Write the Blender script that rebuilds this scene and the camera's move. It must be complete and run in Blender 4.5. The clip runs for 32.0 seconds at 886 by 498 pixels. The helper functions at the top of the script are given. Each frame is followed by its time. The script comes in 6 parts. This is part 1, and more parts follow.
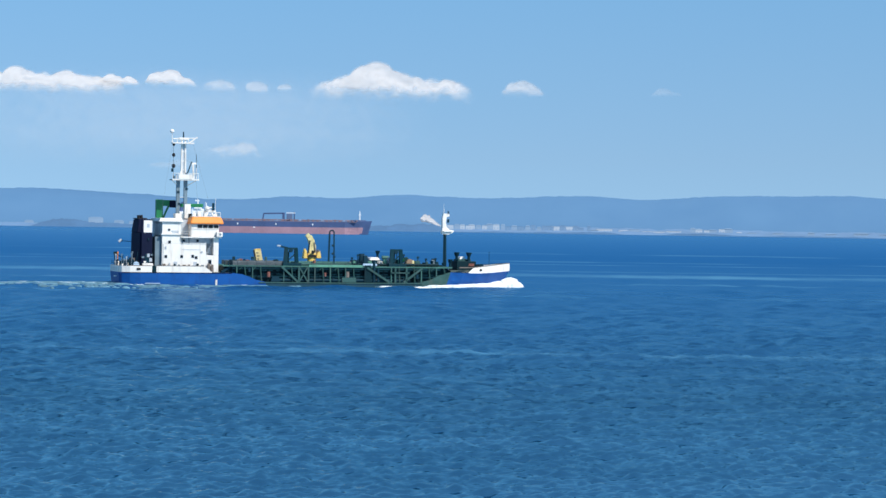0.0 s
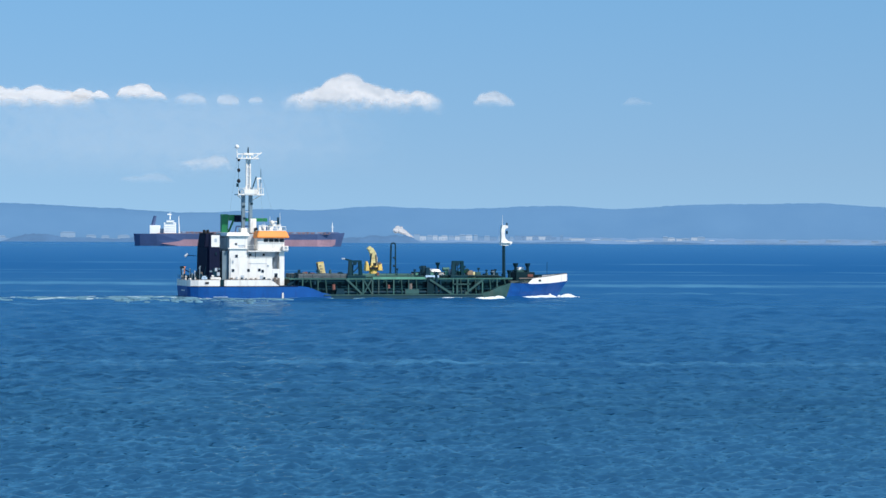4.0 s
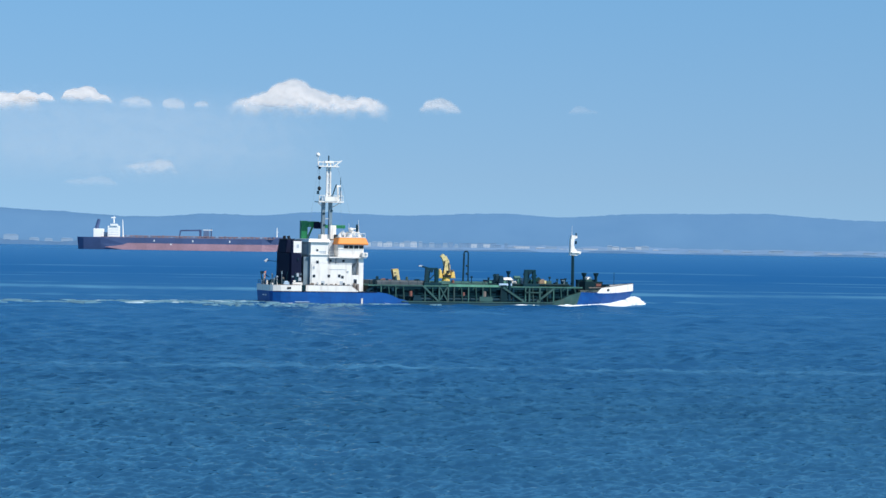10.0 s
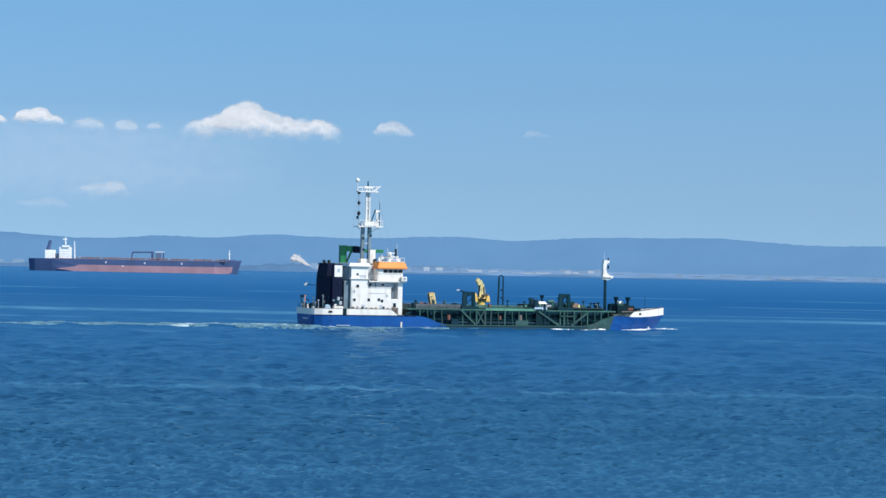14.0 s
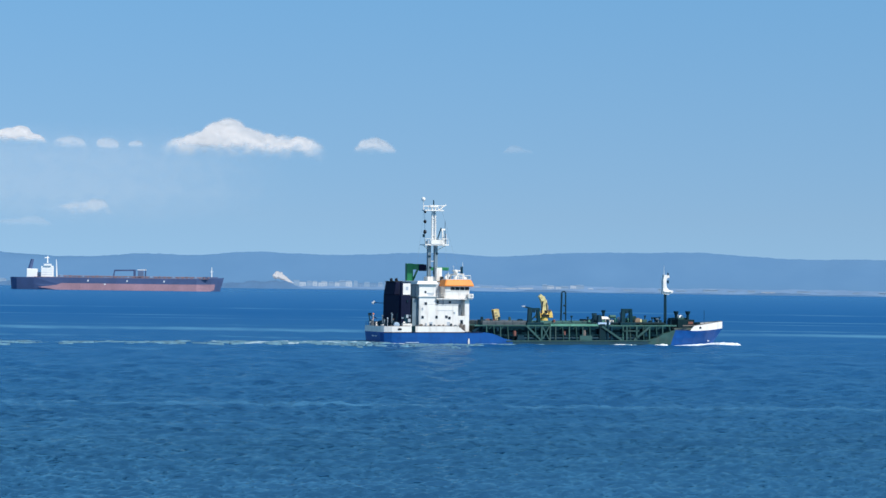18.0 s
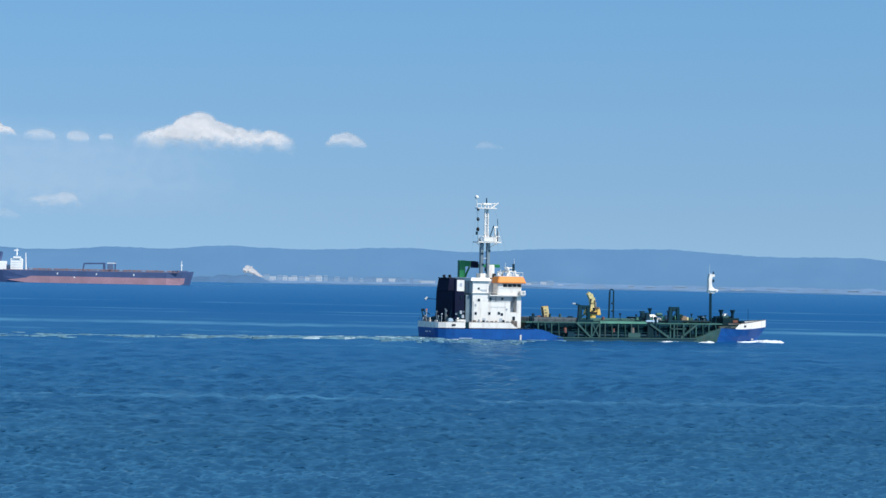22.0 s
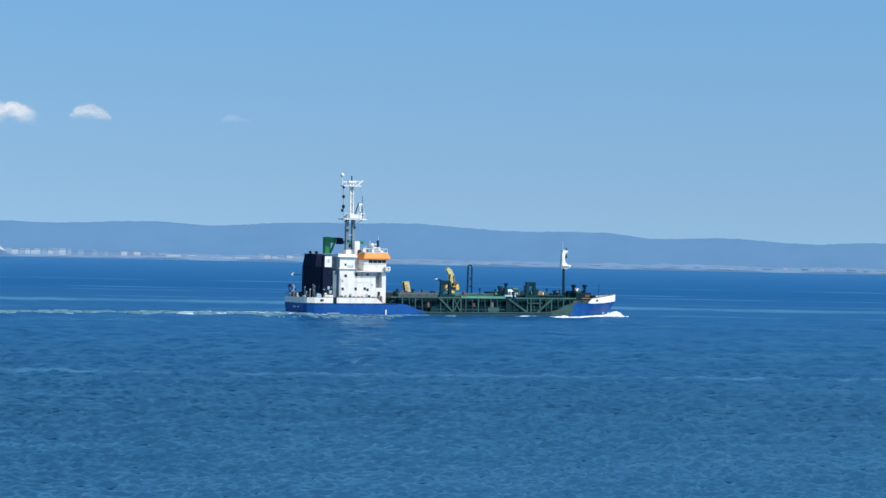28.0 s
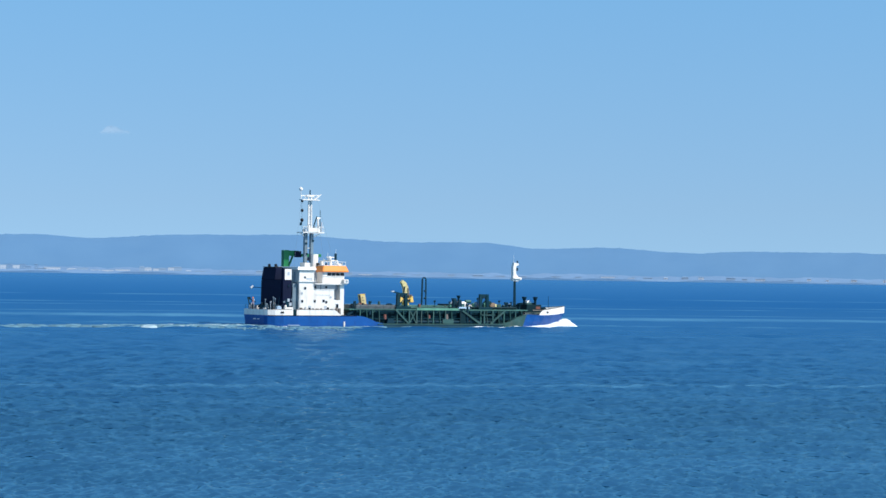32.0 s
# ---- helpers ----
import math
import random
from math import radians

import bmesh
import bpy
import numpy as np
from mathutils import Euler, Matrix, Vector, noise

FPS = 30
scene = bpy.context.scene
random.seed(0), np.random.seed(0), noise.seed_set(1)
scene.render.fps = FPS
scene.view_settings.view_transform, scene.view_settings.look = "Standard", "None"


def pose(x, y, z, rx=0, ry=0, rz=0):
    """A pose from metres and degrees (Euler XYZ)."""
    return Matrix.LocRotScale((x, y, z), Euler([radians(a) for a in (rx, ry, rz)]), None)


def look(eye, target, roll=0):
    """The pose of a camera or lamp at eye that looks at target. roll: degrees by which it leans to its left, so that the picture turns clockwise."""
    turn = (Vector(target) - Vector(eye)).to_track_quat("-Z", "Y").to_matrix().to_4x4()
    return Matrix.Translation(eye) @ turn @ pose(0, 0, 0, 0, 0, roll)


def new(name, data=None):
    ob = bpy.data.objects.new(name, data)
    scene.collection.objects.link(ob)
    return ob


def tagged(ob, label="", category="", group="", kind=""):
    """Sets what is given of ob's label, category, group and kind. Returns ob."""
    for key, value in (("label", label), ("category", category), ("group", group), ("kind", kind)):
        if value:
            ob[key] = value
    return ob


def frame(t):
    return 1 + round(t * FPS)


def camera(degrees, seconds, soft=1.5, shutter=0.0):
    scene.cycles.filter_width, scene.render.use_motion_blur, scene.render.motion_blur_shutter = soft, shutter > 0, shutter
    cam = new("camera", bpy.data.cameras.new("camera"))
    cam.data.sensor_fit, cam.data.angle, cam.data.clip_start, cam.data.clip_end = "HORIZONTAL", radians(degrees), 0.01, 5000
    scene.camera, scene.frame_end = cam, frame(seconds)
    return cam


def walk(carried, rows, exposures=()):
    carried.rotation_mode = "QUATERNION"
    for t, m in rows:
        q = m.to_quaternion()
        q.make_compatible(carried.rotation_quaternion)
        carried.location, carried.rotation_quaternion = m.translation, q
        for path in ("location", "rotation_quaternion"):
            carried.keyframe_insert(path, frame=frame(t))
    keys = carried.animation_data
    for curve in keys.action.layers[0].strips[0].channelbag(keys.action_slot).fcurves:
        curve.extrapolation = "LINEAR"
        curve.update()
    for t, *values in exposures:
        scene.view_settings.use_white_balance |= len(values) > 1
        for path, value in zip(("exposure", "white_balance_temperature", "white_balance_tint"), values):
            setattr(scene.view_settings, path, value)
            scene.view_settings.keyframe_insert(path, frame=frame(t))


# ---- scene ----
# ---- light and colour in one place ----
SOFT = 1.5
EXPOSURES = [(0, 0.05), (2, 0.03), (5, 0.0), (12, -0.02), (16, -0.04), (20, -0.05), (24, -0.08), (27, -0.01), (29, -0.03), (30, 0.05), (31, 0.06), (32, 0.14)]
SKY_LOW, SKY_HIGH = (0.91, 0.965, 0.90, 1), (0.785, 1.14, 1.15, 1)
SKY_POWER = 0.158
SKY_AIR = 1.0, 0.1, 3.0, 0
SKY_LIFT = 0.21
SUN_POWER = 5.0
# hill colours with the blue of distance haze mixed in
HILL_HAZE_A, HILL_HAZE_B = (0.080, 0.170, 0.290), (0.100, 0.198, 0.318)
CLOUD_COLOUR = (0.66, 0.605, 0.565, 1)
SEA_A, SEA_B, SEA_SLICK_SKY, SEA_FAR_HAZED = (0.0014, 0.021, 0.056), (0.0022, 0.035, 0.088), (0.08, 0.23, 0.35), (0.010, 0.092, 0.254)
SEA_ROUGH, SEA_BUMP, WAVE_SLOPE = 0.10, 0.20, 0.088
SEA_GLOSS = 0.49, 0.088, 0.28     # near the shore, a kilometre out, and added towards the horizon
SLICKS = [(228, 3.4, 8, 0.58, 0.55), (296, 4, 20, 0.22, 0.05), (420, 7, 30, 0.25, 0.04), (517, 9, 24, 0.45, 0.04), (606, 32, 44, 0.85, 0.38), (664, 12, 34, 0.4, 0.06), (785, 15, 44, 0.42, 0.05), (850, 18, 50, 0.42, 0.05), (1100, 40, 70, 0.4, 0.05)]
TANKER_TURN = 0.0
SEA_FRESNEL = 0.10, 0.52
SEA_SHEEN = (0.60, 0.91, 1.0, 1)
CLOUD_FORM = 0.26
# far shore colours: distance haze is painted into each of them
COAST_HAZED, TREE_HAZED, PALE_HAZED, BRIGHT_HAZED, ROOF_HAZED = (0.118, 0.203, 0.322), (0.066, 0.136, 0.236), (0.160, 0.245, 0.350), (0.28, 0.34, 0.415), (0.20, 0.28, 0.375)
DIM_HAZED = 0.108, 0.195, 0.312

# ---- the camera: it stands on the shore, 12.7 m above the water, and pans with the ship ----
EYE = (0.0, 0.0, 12.676)
cam = camera(22.0, 32.0, soft=SOFT)
# seconds, turn to the right, tilt up, lean
PATH = [
    (0, 0.000, -0.579, 0.858), (0.5, 0.100, -0.709, 1.117), (1, 0.304, -0.963, 1.059), (1.5, 0.352, -0.653, 0.994),
    (2, 0.274, -0.549, 0.660), (2.5, 0.473, -0.447, 0.434), (4.5, 0.710, -0.291, 0.298), (5, 0.781, -0.274, 0.556),
    (5.5, 0.782, -0.218, 0.834), (6, 0.956, -0.170, 0.663), (6.5, 1.301, -0.054, 0.746), (7, 1.529, -0.115, 0.727),
    (7.5, 1.670, -0.141, 0.613), (8, 1.786, -0.191, 0.633), (8.5, 1.922, 0.009, 0.565), (9, 2.027, -0.209, 0.702),
    (9.5, 2.066, 0.012, 0.813), (10, 2.068, -0.112, 0.895), (10.5, 2.163, -0.072, 1.022), (11, 2.364, -0.072, 0.904),
    (11.5, 2.551, -0.203, 1.049), (12, 2.777, -0.517, 1.184), (12.5, 2.960, -0.279, 1.171), (13, 3.106, -0.070, 1.180),
    (13.5, 3.175, 0.315, 1.174), (15.5, 3.442, 0.616, 1.063), (16, 3.471, 0.548, 1.049), (16.5, 3.572, 0.696, 0.937),
    (17, 3.571, 0.691, 0.902), (17.5, 3.636, 0.666, 0.830), (18, 3.683, 0.899, 0.771), (18.5, 3.348, 1.183, 0.691),
    (19, 3.404, 0.871, 0.759), (19.5, 3.750, 0.753, 0.681), (20, 3.967, 0.737, 0.757), (20.5, 4.159, 0.564, 0.899),
    (21, 4.232, 0.451, 0.905), (21.5, 4.298, 0.658, 1.028), (22, 4.430, 0.793, 1.138), (22.5, 4.593, 0.696, 1.129),
    (23, 4.734, 0.890, 1.127), (23.5, 4.772, 0.943, 1.008), (24, 4.887, 0.882, 0.990), (24.5, 4.970, 0.644, 0.957),
    (26.5, 7.169, 0.642, 1.001), (27, 8.833, 0.474, 1.090), (27.5, 9.929, 0.437, 1.203), (28, 10.805, 0.263, 1.217),
    (28.5, 11.572, -0.060, 1.085), (29, 12.234, -0.180, 0.949), (29.5, 12.925, -0.664, 0.918), (30, 13.519, -0.474, 1.055),
    (30.5, 14.162, -0.576, 1.285), (31, 14.529, -0.920, 1.332), (31.5, 14.608, -0.925, 1.273), (32, 13.765, 0.586, 0.841),
]


def aim(turn, tilt, lean):
    a, b = radians(turn), radians(tilt)
    way = Vector((math.sin(a) * math.cos(b), math.cos(a) * math.cos(b), math.sin(b)))
    return look(EYE, Vector(EYE) + way * 100.0, lean)


walk(cam, [(t, aim(a, b, c)) for t, a, b, c in PATH], exposures=EXPOSURES)

# ---- world, sun ----
SUN_TURN, SUN_HEIGHT = 130.0, 47.0      # degrees clockwise from +y; above the horizon
world = bpy.data.worlds.new("sky")
scene.world = world
world.use_nodes = True
wn = world.node_tree.nodes
sky = wn.new("ShaderNodeTexSky")
sky.sky_type = "NISHITA"
sky.sun_disc = False
sky.sun_elevation, sky.sun_rotation = radians(SUN_HEIGHT), radians(SUN_TURN)
sky.air_density, sky.dust_density, sky.ozone_density, sky.altitude = SKY_AIR
wl = world.node_tree.links
way_in, lift, unit = wn.new("ShaderNodeTexCoord"), wn.new("ShaderNodeVectorMath"), wn.new("ShaderNodeVectorMath")
lift.operation, unit.operation = "ADD", "NORMALIZE"
lift.inputs[1].default_value = (0.0, 0.0, SKY_LIFT)     # clear air: the horizon is as blue as the sky above it
wl.new(way_in.outputs["Generated"], lift.inputs[0])
wl.new(lift.outputs[0], unit.inputs[0])
wl.new(unit.outputs[0], sky.inputs["Vector"])
tint = wn.new("ShaderNodeMix")
tint.data_type, tint.blend_type = "RGBA", "MULTIPLY"
tint.inputs[0].default_value = 1.0
high, by_height, tone = wn.new("ShaderNodeSeparateXYZ"), wn.new("ShaderNodeMapRange"), wn.new("ShaderNodeMix")
wl.new(way_in.outputs["Generated"], high.inputs[0])
by_height.inputs[1].default_value, by_height.inputs[2].default_value = 0.03, 0.16
wl.new(high.outputs[2], by_height.inputs[0])
tone.data_type = "RGBA"
tone.inputs[6].default_value, tone.inputs[7].default_value = SKY_LOW, SKY_HIGH      # haze low down, clear blue above
wl.new(by_height.outputs[0], tone.inputs[0])
wl.new(tone.outputs[2], tint.inputs[7])
world.node_tree.links.new(sky.outputs[0], tint.inputs[6])
world.node_tree.links.new(tint.outputs[2], wn["Background"].inputs[0])
wn["Background"].inputs[1].default_value = SKY_POWER
sun = new("sun", bpy.data.lights.new("sun", "SUN"))
sun.data.energy, sun.data.angle, sun.data.color = SUN_POWER, radians(0.6), (1.0, 0.95, 0.88)
sh, st = radians(SUN_HEIGHT), radians(SUN_TURN)
sun_way = Vector((math.sin(st) * math.cos(sh), math.cos(st) * math.cos(sh), math.sin(sh)))
sun.matrix_world = look(sun_way * 300, (0, 0, 0))


# ---- materials ----
def even_light(n, l, own=0.35):
    """Light scattered in haze or cloud: the surface's own slope counts little."""
    g, k, a, u = n.new("ShaderNodeNewGeometry"), n.new("ShaderNodeVectorMath"), n.new("ShaderNodeVectorMath"), n.new("ShaderNodeVectorMath")
    k.operation, a.operation, u.operation = "SCALE", "ADD", "NORMALIZE"
    l.new(g.outputs["Normal"], k.inputs[0])
    k.inputs["Scale"].default_value = own
    l.new(k.outputs[0], a.inputs[0])
    a.inputs[1].default_value = (0.25, -0.6, 0.55)
    l.new(a.outputs[0], u.inputs[0])
    return u.outputs[0]


def mat(name, col, rough=0.5, metal=0.0, vary=0.14, scale=0.5, bump=0.05, stain=None, amount=0.0, spec=0.3, haze=False):
    """Paint or metal with cloudy variation, fine grain, and stains of another colour that run down."""
    m = bpy.data.materials.new(name)
    m.use_nodes = True
    n, l = m.node_tree.nodes, m.node_tree.links
    b = n["Principled BSDF"]
    tc = n.new("ShaderNodeTexCoord")
    big, fine = n.new("ShaderNodeTexNoise"), n.new("ShaderNodeTexNoise")
    big.inputs["Scale"].default_value, big.inputs["Detail"].default_value = scale, 5
    fine.inputs["Scale"].default_value, fine.inputs["Detail"].default_value = scale * 9, 3
    for t in (big, fine):
        l.new(tc.outputs["Object"], t.inputs["Vector"])
    add = n.new("ShaderNodeMath")
    add.operation = "MULTIPLY_ADD"
    l.new(fine.outputs[0], add.inputs[0])
    add.inputs[1].default_value = 0.4
    l.new(big.outputs[0], add.inputs[2])
    rng = n.new("ShaderNodeMapRange")
    rng.inputs[1].default_value, rng.inputs[2].default_value = 0.45, 0.95
    l.new(add.outputs[0], rng.inputs[0])
    mix = n.new("ShaderNodeMix")
    mix.data_type = "RGBA"
    mix.inputs[6].default_value = (*[c * (1 - vary) for c in col], 1)
    mix.inputs[7].default_value = (*[min(1, c * (1 + vary)) for c in col], 1)
    l.new(rng.outputs[0], mix.inputs[0])
    out = mix.outputs[2]
    if stain:
        mp = n.new("ShaderNodeMapping")
        mp.inputs["Scale"].default_value = (1.6, 1.6, 0.22)
        l.new(tc.outputs["Object"], mp.inputs[0])
        sn = n.new("ShaderNodeTexNoise")
        sn.inputs["Scale"].default_value, sn.inputs["Detail"].default_value = 1.0, 6
        l.new(mp.outputs[0], sn.inputs["Vector"])
        sr = n.new("ShaderNodeMapRange")
        sr.inputs[1].default_value, sr.inputs[2].default_value = 0.52, 0.75
        sr.inputs[4].default_value = amount
        l.new(sn.outputs[0], sr.inputs[0])
        m2 = n.new("ShaderNodeMix")
        m2.data_type = "RGBA"
        l.new(sr.outputs[0], m2.inputs[0])
        l.new(out, m2.inputs[6])
        m2.inputs[7].default_value = (*stain, 1)
        out = m2.outputs[2]
    l.new(out, b.inputs["Base Color"])
    b.inputs["Roughness"].default_value, b.inputs["Metallic"].default_value = rough, metal
    b.inputs["Specular IOR Level"].default_value = spec
    if haze:
        l.new(even_light(n, l, 0.12), b.inputs["Normal"])
    if bump:
        bp = n.new("ShaderNodeBump")
        bp.inputs["Strength"].default_value, bp.inputs["Distance"].default_value = bump, 0.05
        l.new(add.outputs[0], bp.inputs["Height"])
        l.new(bp.outputs[0], b.inputs["Normal"])
    return m


RUST, GRIME = (0.16, 0.06, 0.025), (0.10, 0.10, 0.09)
BLUE = mat("blue hull paint", (0.005, 0.078, 0.285), 0.45, stain=(0.012, 0.05, 0.2), amount=0.5, spec=0.25)
WHITE = mat("white paint", (0.79, 0.745, 0.68), 0.5, vary=0.07, stain=(0.40, 0.31, 0.23), amount=0.5)
GREY = mat("grey paint", (0.42, 0.46, 0.50), 0.5, stain=GRIME, amount=0.3)
GREEN = mat("dark green paint", (0.003, 0.031, 0.043), 0.5, stain=RUST, amount=0.05, spec=0.12)
# green darkened for shade, as on the hopper side behind the frames
DEEP = mat("deep green shaded steel", (0.003, 0.022, 0.029), 0.6, stain=RUST, amount=0.04, spec=0.12)
LIGHTGREEN = mat("worn green deck paint", (0.044, 0.130, 0.108), 0.6, vary=0.25, stain=GRIME, amount=0.3)
PALEGREEN = mat("pale sun-worn green paint", (0.10, 0.27, 0.19), 0.6, vary=0.25, stain=GRIME, amount=0.3)
OLIVE = mat("weathered olive green paint", (0.037, 0.092, 0.086), 0.6, vary=0.25, stain=GRIME, amount=0.4, spec=0.15)
WORN = mat("dull worn green paint", (0.019, 0.062, 0.056), 0.6, vary=0.3, stain=GRIME, amount=0.3, spec=0.15)
BRIGHT = mat("bright green paint", (0.012, 0.165, 0.062), 0.45, stain=(0.01, 0.08, 0.03), amount=0.4)
NAVY = mat("navy black funnel paint", (0.006, 0.010, 0.031), 0.8, stain=(0.013, 0.018, 0.034), amount=0.4, spec=0.12)
ORANGE = mat("orange paint", (0.85, 0.265, 0.045), 0.5, vary=0.08, stain=(0.6, 0.25, 0.06), amount=0.3)
YELLOW = mat("yellow paint", (0.70, 0.47, 0.12), 0.5, stain=(0.2, 0.12, 0.03), amount=0.5)
CREAM = mat("sun-bleached yellow paint", (0.66, 0.56, 0.27), 0.55, vary=0.2, stain=(0.3, 0.2, 0.08), amount=0.5)
BLACK = mat("black paint", (0.012, 0.012, 0.014), 0.6)
SIDE = mat("dark green hull paint", (0.011, 0.050, 0.074), 0.5, stain=(0.03, 0.05, 0.05), amount=0.4)
STEEL = mat("dark weathered steel", (0.004, 0.029, 0.046), 0.6, stain=RUST, amount=0.04, spec=0.12)
GLASS = mat("dark window glass", (0.012, 0.016, 0.022), 0.08, vary=0.3, bump=0)
REDPAINT = mat("dull red paint", (0.20, 0.075, 0.055), 0.6, vary=0.3)
PALEBLUE = mat("pale blue paint", (0.42, 0.55, 0.68), 0.5)
DECKGREY = mat("weathered grey deck paint", (0.105, 0.125, 0.135), 0.7, vary=0.25, stain=RUST, amount=0.25)
DECK = mat("grey green deck paint", (0.085, 0.11, 0.095), 0.7, vary=0.25, stain=RUST, amount=0.4)
# tanker paints, dulled and blued for the haze in front of it
TNAVY = mat("hazed navy tanker paint", (0.052, 0.082, 0.172), 0.6, scale=0.05, vary=0.2, bump=0)
TRED = mat("hazed red antifouling paint", (0.34, 0.195, 0.22), 0.7, scale=0.05, vary=0.2, stain=(0.2, 0.13, 0.2), amount=0.5, bump=0)
TDECK = mat("hazed red brown deck paint", (0.20, 0.145, 0.165), 0.7, scale=0.08, bump=0)
TWHITE = mat("white tanker paint", (0.88, 0.85, 0.80), 0.6, scale=0.1, vary=0.06, bump=0)
DIM = mat("dim grey paint", (0.15, 0.21, 0.25), 0.6, stain=GRIME, amount=0.5)
RAILCAP = mat("brown grey cap rail", (0.16, 0.13, 0.11), 0.7)
# tanker greys, with the same haze mixed in
TGREY = mat("hazed grey tanker paint", (0.20, 0.29, 0.42), 0.6, scale=0.1, bump=0)
TSTEEL = mat("hazed blue grey tanker steel", (0.10, 0.15, 0.25), 0.6, scale=0.1, bump=0)
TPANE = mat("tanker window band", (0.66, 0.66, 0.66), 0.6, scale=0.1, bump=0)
FOAM = mat("sea foam", (0.70, 0.74, 0.76), 0.9, vary=0.30, scale=0.9, bump=0.6)
FROTH = mat("wet froth", (0.30, 0.40, 0.44), 0.8, vary=0.4, scale=0.8, bump=0.4)
SPENT = mat("thin spent foam", (0.082, 0.178, 0.238), 0.8, vary=0.45, scale=0.6, bump=0.3)


# the haze over the hills is put into this flat blue base colour
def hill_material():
    m = bpy.data.materials.new("wooded hills hazed blue")
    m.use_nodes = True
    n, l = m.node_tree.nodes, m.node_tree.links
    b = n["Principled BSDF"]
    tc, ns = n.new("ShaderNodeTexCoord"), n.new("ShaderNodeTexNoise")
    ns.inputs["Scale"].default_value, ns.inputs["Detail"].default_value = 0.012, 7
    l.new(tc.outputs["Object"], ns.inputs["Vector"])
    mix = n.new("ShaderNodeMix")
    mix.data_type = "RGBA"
    mix.inputs[6].default_value, mix.inputs[7].default_value = (*HILL_HAZE_A, 1), (*HILL_HAZE_B, 1)
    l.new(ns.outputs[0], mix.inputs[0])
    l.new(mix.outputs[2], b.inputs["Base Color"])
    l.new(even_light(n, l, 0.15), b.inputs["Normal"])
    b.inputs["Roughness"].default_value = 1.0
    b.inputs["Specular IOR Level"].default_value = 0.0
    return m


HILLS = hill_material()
# shore, trees and town carry the haze in their base colours
COAST = mat("hazed low coast", COAST_HAZED, 1.0, scale=0.012, vary=0.10, bump=0, haze=True)
BUSH = mat("hazed coastal trees", TREE_HAZED, 1.0, scale=0.03, vary=0.10, bump=0, haze=True)
HOUSEPALE = mat("hazed pale walls", PALE_HAZED, 0.9, scale=0.05, vary=0.1, bump=0, haze=True)
HOUSEBRIGHT = mat("hazed white walls", BRIGHT_HAZED, 0.9, scale=0.05, vary=0.06, bump=0, haze=True)
HOUSEDIM = mat("hazed grey walls", DIM_HAZED, 0.9, scale=0.05, vary=0.1, bump=0, haze=True)
HOUSEROOF = mat("hazed roofs", ROOF_HAZED, 0.9, scale=0.05, vary=0.1, bump=0, haze=True)


def cloud_material(name, cover):
    """White vapour, thick inside the cloud and thinning out at its ragged rim."""
    m = bpy.data.materials.new(name)
    m.use_nodes = True
    n, l = m.node_tree.nodes, m.node_tree.links
    n.remove(n["Principled BSDF"])
    d, tr, mx = n.new("ShaderNodeBsdfDiffuse"), n.new("ShaderNodeBsdfTransparent"), n.new("ShaderNodeMixShader")
    d.inputs[0].default_value = CLOUD_COLOUR
    l.new(even_light(n, l, CLOUD_FORM), d.inputs["Normal"])
    tc, thick = n.new("ShaderNodeTexCoord"), n.new("ShaderNodeAttribute")
    thick.attribute_name = "thickness"
    last = thick.outputs["Fac"]
    for scale, power, seed in ((0.022, 0.30, 0.0), (0.09, 0.14, 40.0)):
        ns, mp, k = n.new("ShaderNodeTexNoise"), n.new("ShaderNodeMapping"), n.new("ShaderNodeMath")
        ns.inputs["Scale"].default_value, ns.inputs["Detail"].default_value = scale, 4
        mp.inputs["Location"].default_value = (seed, 0, 0)
        l.new(tc.outputs["Object"], mp.inputs[0])
        l.new(mp.outputs[0], ns.inputs["Vector"])
        k.operation = "MULTIPLY_ADD"
        l.new(ns.outputs[0], k.inputs[0])
        k.inputs[1].default_value = power
        l.new(last, k.inputs[2])
        last = k.outputs[0]
    rng = n.new("ShaderNodeMapRange")
    rng.interpolation_type = "SMOOTHSTEP"
    rng.inputs[1].default_value, rng.inputs[2].default_value, rng.inputs[4].default_value = 0.20, 1.15, cover
    l.new(last, rng.inputs[0])
    l.new(rng.outputs[0], mx.inputs[0])
    l.new(tr.outputs[0], mx.inputs[1])
    l.new(d.outputs[0], mx.inputs[2])
    l.new(mx.outputs[0], n["Material Output"].inputs[0])
    return m


